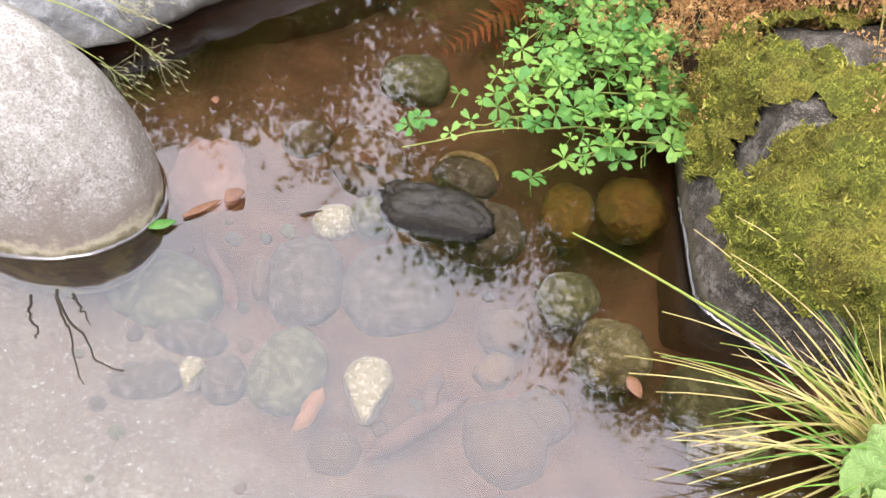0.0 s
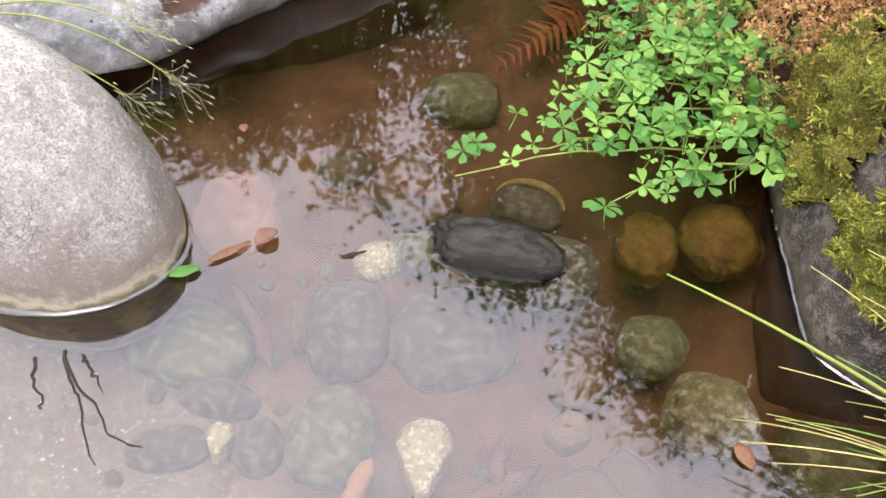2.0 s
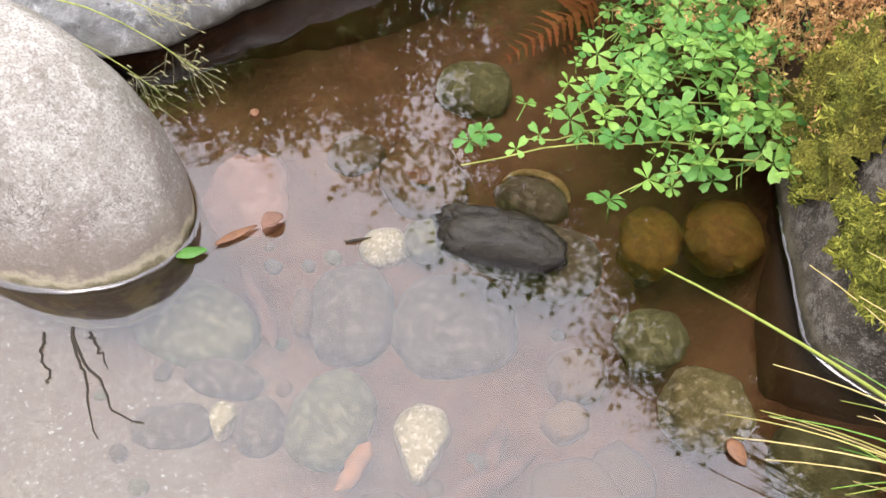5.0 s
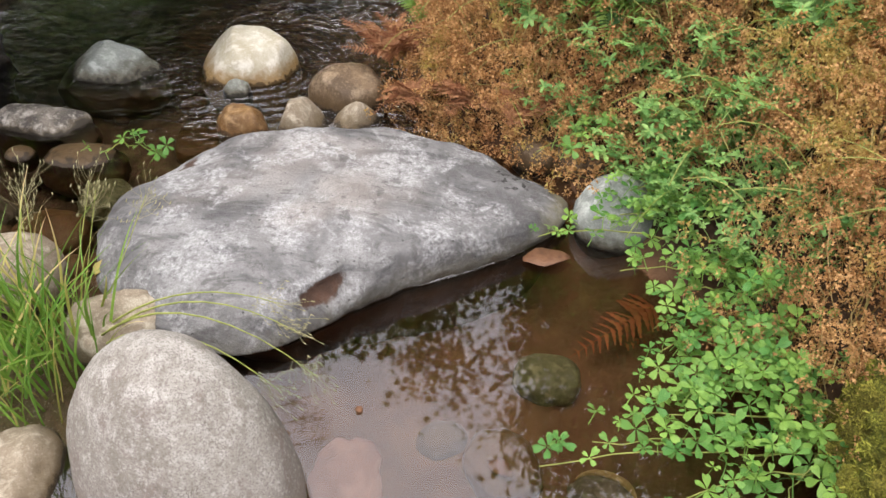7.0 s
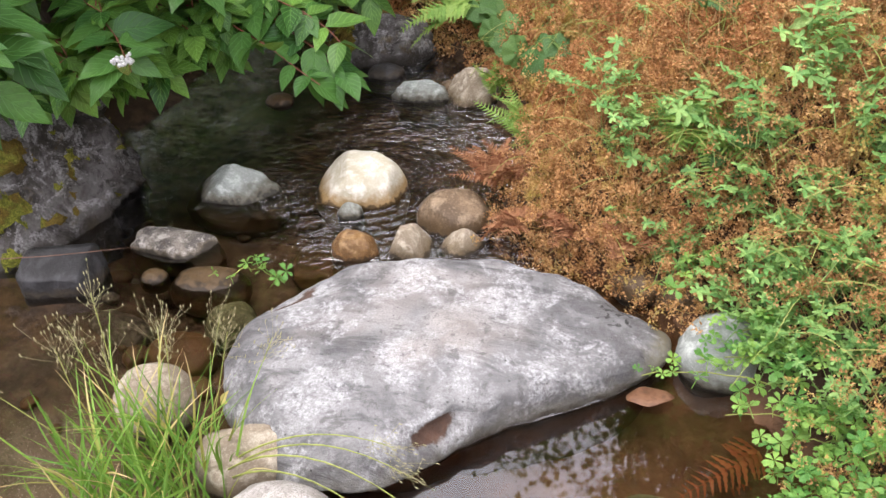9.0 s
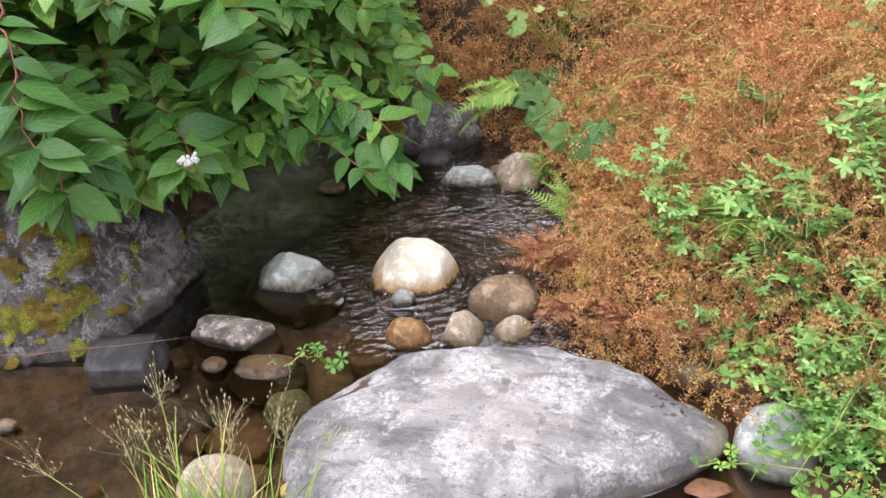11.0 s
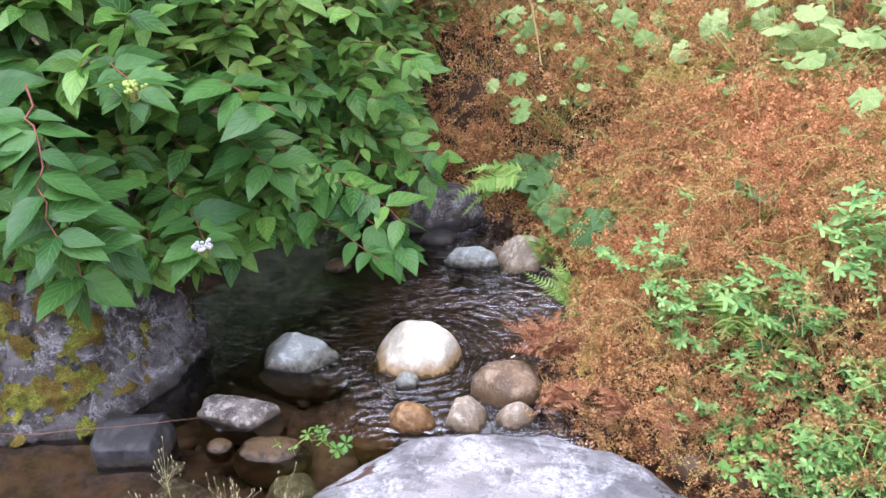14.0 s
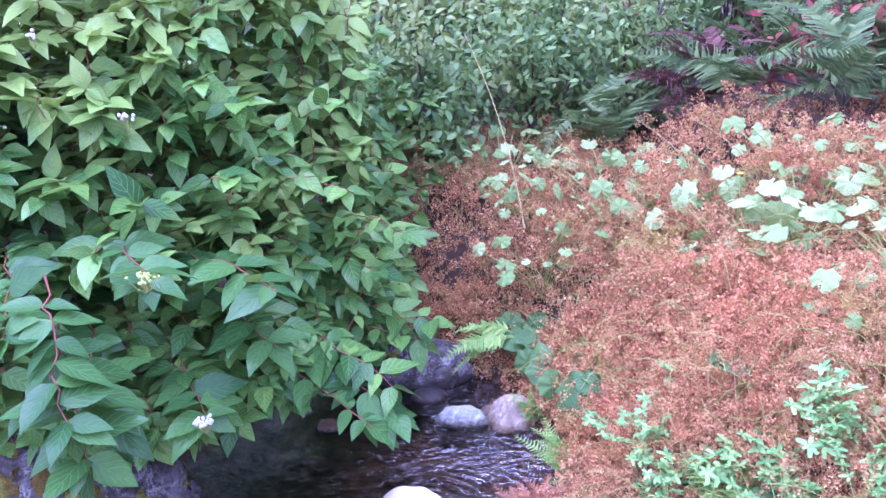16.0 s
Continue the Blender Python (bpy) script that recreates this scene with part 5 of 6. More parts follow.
def dry_plants(name, said, count, box, low, high, seed, least=0.05, most=9.0, fine=False, foot=0.14):
    rng, heads, stems = np.random.default_rng(seed), [[] for _ in range(6)], []
    for _ in range(count):
        x, y, d = bank_point(rng, *box, least, most)
        patch = wobble(x, y, 2.2, 4) + 0.5 * wobble(x, y, 5, 6)
        if patch < -0.45 and rng.random() < 0.75:
            continue
        clump = 0.5 * wobble(x, y, 11, 7) + 0.35 * wobble(x, y, 23, 2)
        h = rng.uniform(low, high) * min(1, foot + d * 1.8) * (0.85 + 0.5 * patch + 0.55 * clump)
        h = max(h, rng.uniform(0.015, 0.04))
        z = land(x, y)
        base, top = np.array((x, y, z - 0.01)), np.array((x + rng.normal(0, 0.04), y + rng.normal(0, 0.04), z + h))
        if rng.random() < 0.5:
            stems.append(tube(arc(base, top, 0.02, 4, rng.normal(0, 1, 3)), 0.0011, 3))
        for _ in range(5 if fine else 4):
            p = top + rng.normal(0, 0.03 if fine else 0.02, 3) * (1, 1, 0.8)
            heads[rng.integers(6)].append(frame_of(p, rng.normal(0, 1, 3) + (0, 0, 1), rng.normal(0, 1, 3), rng.uniform(0.7, 1.25)))
    root = thing(name, said, "plants", (0, 0, 0), "", "stuff")
    v, f, uv = stack(*[scatter(seed_head(seed + i, fine), np.array(h)) for i, h in enumerate(heads) if h])
    part("seed_heads", mesh_of("seed_heads", v, f, False), DRY, root, "rust-brown crumbling dry seed heads", None, "stuff")
    v, f, uv = stack(*stems)
    part("stems", mesh_of("stems", v, f), STRAW, root, "thin straw-coloured dry stems", None, "stuff")


dry_plants("dried_plants", "dense rust-brown dried plants covering the bank", 5300, (-1.2, 1.6, 2.3, 3.42), 0.16, 0.30, 40, 0.05)
dry_plants("dried_plants", "rust-brown dried plants along the far stream", 1100, (-1.9, -0.45, 3.3, 4.6), 0.16, 0.28, 41, 0.05)
dry_plants("dried_plants", "dense tan and rust dried plants above the slab", 2500, (-0.6, 1.5, 1.58, 2.35), 0.16, 0.30, 42, 0.05, 9.0, True)
dry_plants("dried_plants", "low matted rust-brown dead plants on the bank", 3200, (-0.9, 1.5, 1.6, 3.2), 0.06, 0.15, 45, 0.05, 1.4)
dry_plants("dried_plants", "fallen rust-brown plants behind the slab", 260, (-0.36, 0.2, 1.74, 2.1), 0.05, 0.09, 47, -0.06, 0.16, True)
dry_plants("dried_plants", "dry tan-brown plants beside the mossy rock", 1900, (0.36, 1.15, 0.98, 1.72), 0.13, 0.25, 50, -0.03, 9.0, True, 0.75)

dry_plants("dried_plants", "faded brown dead plants on top of the bank", 1000, (-0.6, 1.7, 3.38, 4.15), 0.12, 0.26, 52, 0.3)
dry_plants("dried_plants", "ragged dry plants hanging over the stream edge", 700, (-1.6, 0.3, 2.75, 3.9), 0.08, 0.2, 60, 0.0, 0.2)

# green sprigs threaded through the dry plants
spots = [[] for _ in range(5)]
for _ in range(2300):
    x, y, d = bank_point(rng_d, -0.6, 1.5, 1.5, 3.6, 0.02, 2.0)
    near = max(0.0, min(1.0, (2.35 - y) / 0.5))
    if wobble(x, y, 2.6, 8) + 0.6 * wobble(x, y, 7, 3) + 0.25 * (d < 0.3) + 0.55 * near < 0.48 or rng_d.random() > 0.25 + 0.6 * near:
        continue
    patch = wobble(x, y, 2.2, 4) + 0.5 * wobble(x, y, 5, 6)
    h = rng_d.uniform(0.15, 0.33) * min(1, 0.32 + d * 1.9) * (0.9 + 0.5 * patch)
    for k in range(1 + rng_d.integers(3) * (y < 2.2)):
        q = rng_d.normal(0, 0.022, 3) * (k > 0)
        spots[rng_d.integers(5)].append(frame_of((x + q[0], y + q[1], land(x, y) + h + q[2] * 0.6), (rng_d.normal(0, 1), rng_d.normal(0, 1), 0.2), (0, 0, 1), rng_d.uniform(0.8, 1.45), rng_d.normal(0, 0.3)))
root = thing("green_sprigs", "bright green leafy sprigs among dry bank plants", "plants", (0, 0, 0), "", "stuff")
for _ in range(300):
    x, y, d = bank_point(rng_d, 0.0, 0.85, 1.28, 1.85, 0.0, 0.3)
    h = rng_d.uniform(0.03, 0.13)
    spots[rng_d.integers(5)].append(frame_of((x, y, land(x, y) + h), (rng_d.normal(0, 1), rng_d.normal(0, 1), 0.2), (0, 0, 1), rng_d.uniform(0.6, 1.0), rng_d.normal(0, 0.3)))
v, f, uv = stack(*[scatter(t, np.array(s)) for t, s in zip(SPRIG_FORMS, spots)])
part("leaves", mesh_of("leaves", v, f, True, uv), CRESS_MANY, root, "", None, "stuff")
arcs = []
for _ in range(1300):
    x, y, d = bank_point(rng_d, -0.9, 1.6, 1.2, 3.3, 0.04, 2.2)
    z = land(x, y) + rng_d.uniform(0.1, 0.27) * min(1, 0.4 + d * 1.6)
    a = rng_d.uniform(0, 2 * math.pi)
    arcs.append(tube(arc((x, y, z), (x + 0.17 * math.cos(a), y + 0.17 * math.sin(a), z + rng_d.uniform(-0.03, 0.1)), rng_d.uniform(0.01, 0.05), 6), 0.0009, 4))
v, f, uv = stack(*arcs)
part("stalks", mesh_of("stalks", v, f), GREENSTEM, root, "arching yellow-green stalks", None, "stuff")


def frond(seed, length, pairs=18, width=0.09, droop=0.35, fat=0.15, teeth=7):
    """A fern frond along +y: a rib and pairs of toothed pinnae that shorten to the tip."""
    rng, sets = np.random.default_rng(seed), []
    bend = lambda s: np.array((0.03 * math.sin(s * 2 + seed), s * length, 0.25 * length * s - droop * length * s * s * 1.6))
    sets.append(tube([bend(s) for s in np.linspace(0, 1, 9)], np.linspace(0.0022, 0.0006, 9), 4))
    for i in range(pairs):
        s = 0.16 + 0.83 * i / pairs
        long = width * (1 - s) ** 0.7 * min(1, s * 4.5) + 0.006
        for side in (-1, 1):
            v, uv = [], []
            for k in range(teeth + 1):
                q = k / teeth
                w = long * fat * (1 - 0.75 * q) * (1.25 if k % 2 else 0.62)
                for e in (-1, 0, 1):
                    v.append((e * w, q * long, -0.12 * long * q * q + abs(e) * w * 0.2))
                    uv.append((e, q))
            f = [(3 * k + e, 3 * k + e + 1, 3 * k + e + 4, 3 * k + e + 3) for k in range(teeth) for e in (0, 1)]
            m = frame_of(bend(s), (side * 1.0, 0.42, rng.normal(-0.05, 0.12)), (0, 0, 1), 1.0, rng.normal(0, 0.25))
            sets.append(scatter((np.array(v), np.array(f), np.array(uv, float)), [m]))
    return stack(*sets)


def fern(name, said, at, fronds, mat, length=0.2, seed=0, spread=(0, 360), rise=25, width=0.09):
    rng = np.random.default_rng(seed + 900)
    root = thing(name, said, "fern", at)
    for i in range(fronds):
        t = frond(seed + i, length * rng.uniform(0.8, 1.15), 18, width)
        turn = rng.uniform(*spread)
        part("frond", mesh_of("frond", *t[:2], True, t[2]), mat, root, "", pose(0, 0, 0, rise + rng.normal(0, 12), rng.normal(0, 15), turn))


fern("green_fern", "light green fern on the bank", (0.06, 2.0, 0.36), 4, FERN, 0.18, 1, (150, 215), 15, 0.08)
fern("green_fern", "yellow-green fern tip among dry plants", (0.14, 1.93, 0.36), 3, FERN, 0.13, 5, (160, 210), 5, 0.05)
fern("bank_fern", "green and yellow fern at the stream edge", (-0.34, 2.40, 0.03), 11, FERN, 0.2, 9, (20, 150), 62, 0.04)
fern("bank_fern", "bright green fern tuft over the far stones", (-0.50, 2.72, 0.04), 7, FERN, 0.13, 11, (0, 360), 55, 0.035)
fern("bank_fern", "orange and green fern by the brown stone", (-0.385, 2.12, 0.06), 16, DEADFERN, 0.15, 15, (0, 360), 50, 0.035)
fern("bank_fern", "yellow-green fern over the far stones", (-0.62, 2.994, 0.22), 4, FERN, 0.24, 19, (60, 140), 10, 0.08)
fern("bank_fern", "dark green fern standing on the bank", (0.497, 2.38, 0.496), 7, FERN, 0.34, 27, (40, 140), 35, 0.10)
fern("dead_fern", "orange dead fern behind the slab", (-0.31, 1.95, 0.06), 9, DEADFERN, 0.09, 23, (40, 320), 30, 0.035)
fern("dead_fern", "orange dead fern drooping to the slab", (-0.16, 1.89, 0.1), 7, DEADFERN, 0.09, 31, (60, 300), 25, 0.04)
fern("dead_fern", "orange dead fern beside the slab end", (-0.03, 1.85, 0.14), 4, DEADFERN, 0.10, 36, (130, 220), 0, 0.045)
fern("sunken_fern", "rust-red dead fern lying under water", (0.30, 1.475, -0.035), 3, REDFERN, 0.27, 41, (110, 122), -8, 0.07)


def lobed_leaf(seed, radius):
    """A broad round leaf with shallow lobes and teeth, notched at its stalk."""
    rng, v, uv = np.random.default_rng(seed), [], []
    rings, n = 5, 36
    for k in range(rings + 1):
        q = k / rings
        for i in range(n + 1):
            a = math.radians(-90 + 18) + math.radians(324) * i / n
            lobes = 1 + q * q * (0.07 * math.cos(7 * (a - math.pi / 2)) + 0.05 * math.cos(29 * a))
            r = radius * q * lobes * (1 - 0.2 * max(0, -math.sin(a)))
            z = 0.05 * radius * math.cos(7 * (a - math.pi / 2)) * q - 0.22 * radius * q * q + 0.05 * radius * math.sin(3 * a + seed) * q
            v.append((r * math.cos(a), r * math.sin(a) + radius * 0.2, z))
            uv.append((math.sin(3.5 * (a - math.pi / 2)), q))
    f = [(k * (n + 1) + i, k * (n + 1) + i + 1, (k + 1) * (n + 1) + i + 1, (k + 1) * (n + 1) + i) for k in range(rings) for i in range(n)]
    return np.array(v), np.array(f), np.array(uv)


BROAD_MESHES, DARK_MESHES = [], []
for s in range(4):
    t = lobed_leaf(s, 0.07)
    BROAD_MESHES.append(mesh_of("leaf", *t[:2], True, t[2]))
    BROAD_MESHES[-1].materials.append(BROAD)
    DARK_MESHES.append(BROAD_MESHES[-1].copy())
    DARK_MESHES[-1].materials.clear()
    DARK_MESHES[-1].materials.append(BROADSHADE)
rng_b = np.random.default_rng(77)


def broad_plant(at, leaves, spread, height, size=1.0, said="pale green broad-leaved plant on the bank", dark=False):
    root = thing("broadleaf_plant", said, "plant", at, "broad-leaved plants on the bank")
    for _ in range(leaves):
        a, r = rng_b.uniform(0, 2 * math.pi), spread * math.sqrt(rng_b.random())
        top = np.array((r * math.cos(a), r * math.sin(a), height * rng_b.uniform(0.65, 1.15)))
        part("stalk", mesh_of("stalk", *tube(arc((0, 0, 0), top, 0.03, 6), 0.0022, 5)[:2]), GREENSTEM, root)
        m = pose(*top, rng_b.normal(26, 24), rng_b.normal(0, 26), 0) @ Matrix.Rotation(rng_b.uniform(0, 6.28), 4, "Z") @ Matrix.Scale(size * (rng_b.uniform(0.45, 0.85) if dark else rng_b.uniform(0.26, 0.68)), 4)
        part("leaf", (DARK_MESHES if dark else BROAD_MESHES)[rng_b.integers(4)], None, root, "", m)


for x, y, n, spread, h, size in (
    (0.17, 2.936, 7, 0.22, 0.26, 1.1), (0.35, 3.019, 6, 0.2, 0.28, 1.1), (-0.05, 3.159, 6, 0.2, 0.27, 1.0), (0.6, 2.812, 7, 0.25, 0.28, 1.0), (0.62, 2.456, 6, 0.2, 0.27, 0.9),
    (0.5, 2.233, 5, 0.18, 0.25, 0.8), (-0.62, 3.603, 8, 0.25, 0.26, 0.9), (-0.85, 3.95, 8, 0.28, 0.28, 0.9), (-0.3, 3.554, 6, 0.25, 0.28, 1.0), (0.85, 3.159, 7, 0.25, 0.28, 1.1),
    (-0.55, 3.25, 6, 0.2, 0.25, 0.9), (0.05, 3.35, 6, 0.2, 0.27, 0.9), (0.4, 3.4, 6, 0.22, 0.27, 1.0), (-0.3, 3.3, 5, 0.2, 0.26, 0.8),
    (0.35, 2.35, 3, 0.12, 0.26, 1.0), (0.75, 2.3, 6, 0.2, 0.28, 1.1), (0.12, 2.007, 3, 0.1, 0.14, 0.55), (0.05, 2.322, 3, 0.1, 0.22, 0.5), (0.3, 2.007, 3, 0.12, 0.2, 0.6),
):
    broad_plant((x, y, land(x, y)), int(n * 2.5), spread * 1.3, h * 1.03, size)
for x, y, n, spread, h, size in ((-0.50, 2.90, 7, 0.09, 0.12, 1.25), (-0.60, 3.05, 8, 0.10, 0.16, 1.2), (-0.27, 2.56, 3, 0.07, 0.10, 1.9), (-0.38, 2.72, 5, 0.08, 0.10, 1.3)):
    broad_plant((x, y, land(x, y)), n, spread, h, size, "round-leaved plant at the stream edge, green darkened for shade", True)
for x, y, n, spread, h, size in ((0.13, 1.88, 3, 0.05, 0.14, 0.8), (0.42, 1.74, 4, 0.07, 0.17, 0.8), (0.56, 1.86, 4, 0.09, 0.2, 0.8), (0.1, 2.12, 3, 0.06, 0.2, 0.7)):
    broad_plant((x, y, land(x, y)), n, spread, h, size, "mid-green round leaves among the sprigs", True)
broad_plant((0.55, 0.50, 0.0), 5, 0.05, 0.11, 1.0, "scalloped soft green leaves beside the grass")
flower = thing("yellow_flower", "small yellow flower among broad leaves", "flower", (0.164, 3.1, land(0.164, 3.1)))
part("stem", mesh_of("stem", *tube(arc((0, 0, 0), (0, 0, 0.33), 0.02, 6), 0.0015, 5)[:2]), GREENSTEM, flower)
v, f, uv = stack(*[scatter(blade(0.016, 0.01, 3, 0.2, -0.2), [frame_of((0, 0, 0.33), (math.cos(a), math.sin(a), 0.3))]) for a in np.linspace(0, 6.28, 8)[:-1]])
part("petals", mesh_of("petals", v, f), YELLOW, flower, "yellow petals")

for a, b, sag in (((-0.62, 3.3, 0.8), (-0.86, 3.5, 1.3), 0.03), ((0.05, 3.4, 0.85), (-0.18, 3.2, 0.98), 0.05), ((0.3, 3.5, 0.8), (0.0, 3.4, 0.95), 0.06)):
    stem = thing("dry_stalk", "thin straw-coloured dry stalk above the plants", "stalk", a)
    part("stalk", mesh_of("stalk", *tube(arc((0, 0, -0.25), np.subtract(b, a), sag, 10, (1, 0, 0.4)), np.linspace(0.0035, 0.0012, 10), 5)[:2]), STRAW, stem)


# ---- grasses ----
def grass_blades(count, length, width, seed):
    """A few bent blades to share, standing on +z and bending along +y."""
    rng, out = np.random.default_rng(seed), []
    for _ in range(count):
        n, bend = 9, rng.uniform(0.08, 0.5)
        v, uv = [], []
        for i in range(n + 1):
            s = i / n
            y, z = length * bend * s ** 1.9, length * (s - 0.42 * bend * s ** 2.4)
            w = width / 2 * (1 - s ** 2.2) + 0.0002
            x = 0.015 * math.sin(3 * s + seed)
            for k in (-1, 0, 1):
                v.append((x + k * w, y - abs(k) * w * 0.5, z))
                uv.append((k, s))
        f = [(3 * i + k, 3 * i + k + 1, 3 * i + k + 4, 3 * i + k + 3) for i in range(n) for k in (0, 1)]
        out.append((np.array(v), f, np.array(uv, float)))
    return out


def grass_clump(name, said, at, count, length, width, mats, seed, radius, lean, spread=1.0):
    rng = np.random.default_rng(seed)
    root = thing(name, said, "grass", at)
    kinds = []
    for k, mat in enumerate(mats):
        for v, f, uv in grass_blades(4, length, width, seed + k):
            me = mesh_of("blade", v, f, True, uv)
            me.materials.append(mat)
            kinds.append(me)
    for _ in range(count):
        a, r = rng.uniform(0, 2 * math.pi), radius * math.sqrt(rng.random())
        s = rng.uniform(0.55, 1.1)
        m = pose(r * math.cos(a), r * math.sin(a), rng.uniform(-0.01, 0), rng.normal(-lean, 14 * spread), rng.normal(0, 14 * spread), rng.uniform(0, 360) if spread > 0.9 else rng.normal(60, 40)) @ Matrix.Scale(s, 4)
        part("blade", kinds[rng.integers(len(kinds))], None, root, "", m)
    return root


def sprays(root, tips, mat=None, seed=0, side=0.02):
    """Rush stalks with loose sprays of tiny seed heads, as parts of a clump."""
    rng = np.random.default_rng(seed)
    for a, b, sag in tips:
        pts = arc(a, b, sag, 10)
        part("stalk", mesh_of("stalk", *tube(pts, np.linspace(0.0011 if mat else 0.0022, 0.0007, 10), 5)[:2]), mat or GREENSTEM, root, "thin green flowering stalk")
        sets = []
        end, way = pts[-1], pts[-1] - pts[-3]
        way = way / np.linalg.norm(way)
        for i in range(24):
            base = pts[-1] - way * rng.uniform(0, side * 1.8)
            tip = base + way * rng.uniform(0.2, 1) * side * 1.6 + rng.normal(0, side * 0.7, 3)
            sets.append(tube([base, (base + tip) / 2 + rng.normal(0, 0.004, 3), tip], 0.0003, 3))
            sets.append(tube([tip - way * 0.001, tip + way * 0.0015, tip + way * 0.004, tip + way * 0.006], (0.0004, 0.0012, 0.001, 0.0003), 4))
        v, f, uv = stack(*sets)
        part("seed_spray", mesh_of("seed_spray", v, f), BUD, root, "spray of tiny pale seed heads")


rush = grass_clump("rush_clump", "green rush clump between boulder and stream", (-0.81, 1.06, 0.0), 190, 0.30, 0.006, (BLADE, BLADE, BLADE, BLADE, BLADE, YELLOWBLADE), 61, 0.14, 6)
sprays(rush, [((x, y, 0), (x * 1.6 + dx, y + dy, h), 0.0) for x, y, dx, dy, h in ((-0.05, 0.05, -0.06, 0.1, 0.2), (-0.1, 0.02, -0.05, 0.1, 0.22), (0.0, 0.08, -0.02, 0.1, 0.23), (-0.08, 0.08, -0.12, 0.12, 0.19), (0.05, 0.1, 0.0, 0.12, 0.22), (-0.03, 0.1, -0.05, 0.16, 0.17), (0.08, 0.08, 0.04, 0.14, 0.22), (-0.12, 0.05, -0.2, 0.02, 0.18), (-0.1, 0.1, -0.1, 0.2, 0.2), (0.02, 0.12, -0.03, 0.2, 0.16))], GREENSTEM, 4, 0.03)
sprays(rush, [((0.12, 0.05, 0.05), (0.50, 0.0, 0.075), 0.09), ((0.14, 0.04, 0.05), (0.45, -0.02, 0.05), 0.07), ((0.13, 0.06, 0.05), (0.46, 0.06, 0.10), 0.07), ((0.12, 0.07, 0.05), (0.42, 0.10, 0.12), 0.05)], None, 8, 0.024)
tuft = grass_clump("grass_clump", "yellow-green grass tuft beside the mossy rock", (0.64, 0.545, 0.03), 46, 0.24, 0.0042, (YELLOWBLADE, YELLOWBLADE, BLADE), 71, 0.05, 35, 0.8)
rng_g = np.random.default_rng(72)
for i in range(44):
    # blades that arch out low over the water, and a few that stand up over the rock
    low = i % 4 > 0
    a = math.radians(rng_g.uniform(150, 215) if low else rng_g.uniform(95, 150))
    reach = rng_g.uniform(0.16, 0.31)
    root_at = rng_g.normal(0, 0.022, 3) * (1, 1, 0.3)
    tip = root_at + np.array((math.cos(a), math.sin(a), rng_g.uniform(-0.12, 0.2) if low else rng_g.uniform(0.3, 0.75))) * reach
    tip[2] = max(tip[2], -0.01)
    pts = arc(root_at, tip, rng_g.uniform(0.015, 0.05), 10)
    mat = (STRAW, YELLOWBLADE, STRAW, BLADE, YELLOWBLADE)[i % 5]
    part("blade", mesh_of("blade", *tube(pts, np.linspace(0.0021, 0.0006, 10), 4)[:2]), mat, tuft, "straw-coloured bent blade" if mat is STRAW else "")
long = thing("grass_stalk", "long bent green grass stalk over the pool", "grass", (0.60, 0.57, 0.06))
part("blade", mesh_of("blade", *tube(arc((0, 0, 0), (-0.345, 0.20, 0.06), 0.02, 12), np.linspace(0.003, 0.0012, 12), 5)[:2]), YELLOWBLADE, long)
for i, (dx, dy, dz) in enumerate(((-0.27, 0.06, -0.02), (-0.235, -0.02, -0.02), (-0.255, -0.07, -0.02), (-0.195, 0.22, 0.06), (-0.145, 0.09, -0.01), (0.0, 0.33, 0.10))):
    stalk = thing("grass_stalk", "straw-coloured dry grass stalk over the pool", "grass", (0.60, 0.57, 0.06))
    part("blade", mesh_of("blade", *tube(arc((0, 0, 0), (dx, dy, dz), 0.025, 10), np.linspace(0.002, 0.0007, 10), 4)[:2]), STRAW, stalk)

# ---- the dogwood shrub over the stream ----
rng_s = np.random.default_rng(91)
shape_d = lambda s: max(0.02, (math.sin(math.pi * min(1, s ** 0.72)) ** 0.8) * (1 - 0.35 * s ** 3))
DOG_FORMS = [blade(0.112, 0.062, 8, fo, dr, shape_d, 0.06) for fo, dr in ((0.2, 0.15), (0.3, 0.35), (0.12, 0.25), (0.35, 0.1))]
DOG_MESHES = [mesh_of("leaf", *t[:2], True, t[2]) for t in DOG_FORMS]
for me in DOG_MESHES:
    me.materials.append(DOG)
shrub = thing("dogwood_shrub", "dense green dogwood shrub with red twigs", "shrub", (-2.1, 2.75, land(-2.1, 2.75)))
S0 = np.array((-2.1, 2.75, land(-2.1, 2.75)))
loose, singles = [[] for _ in DOG_FORMS], []


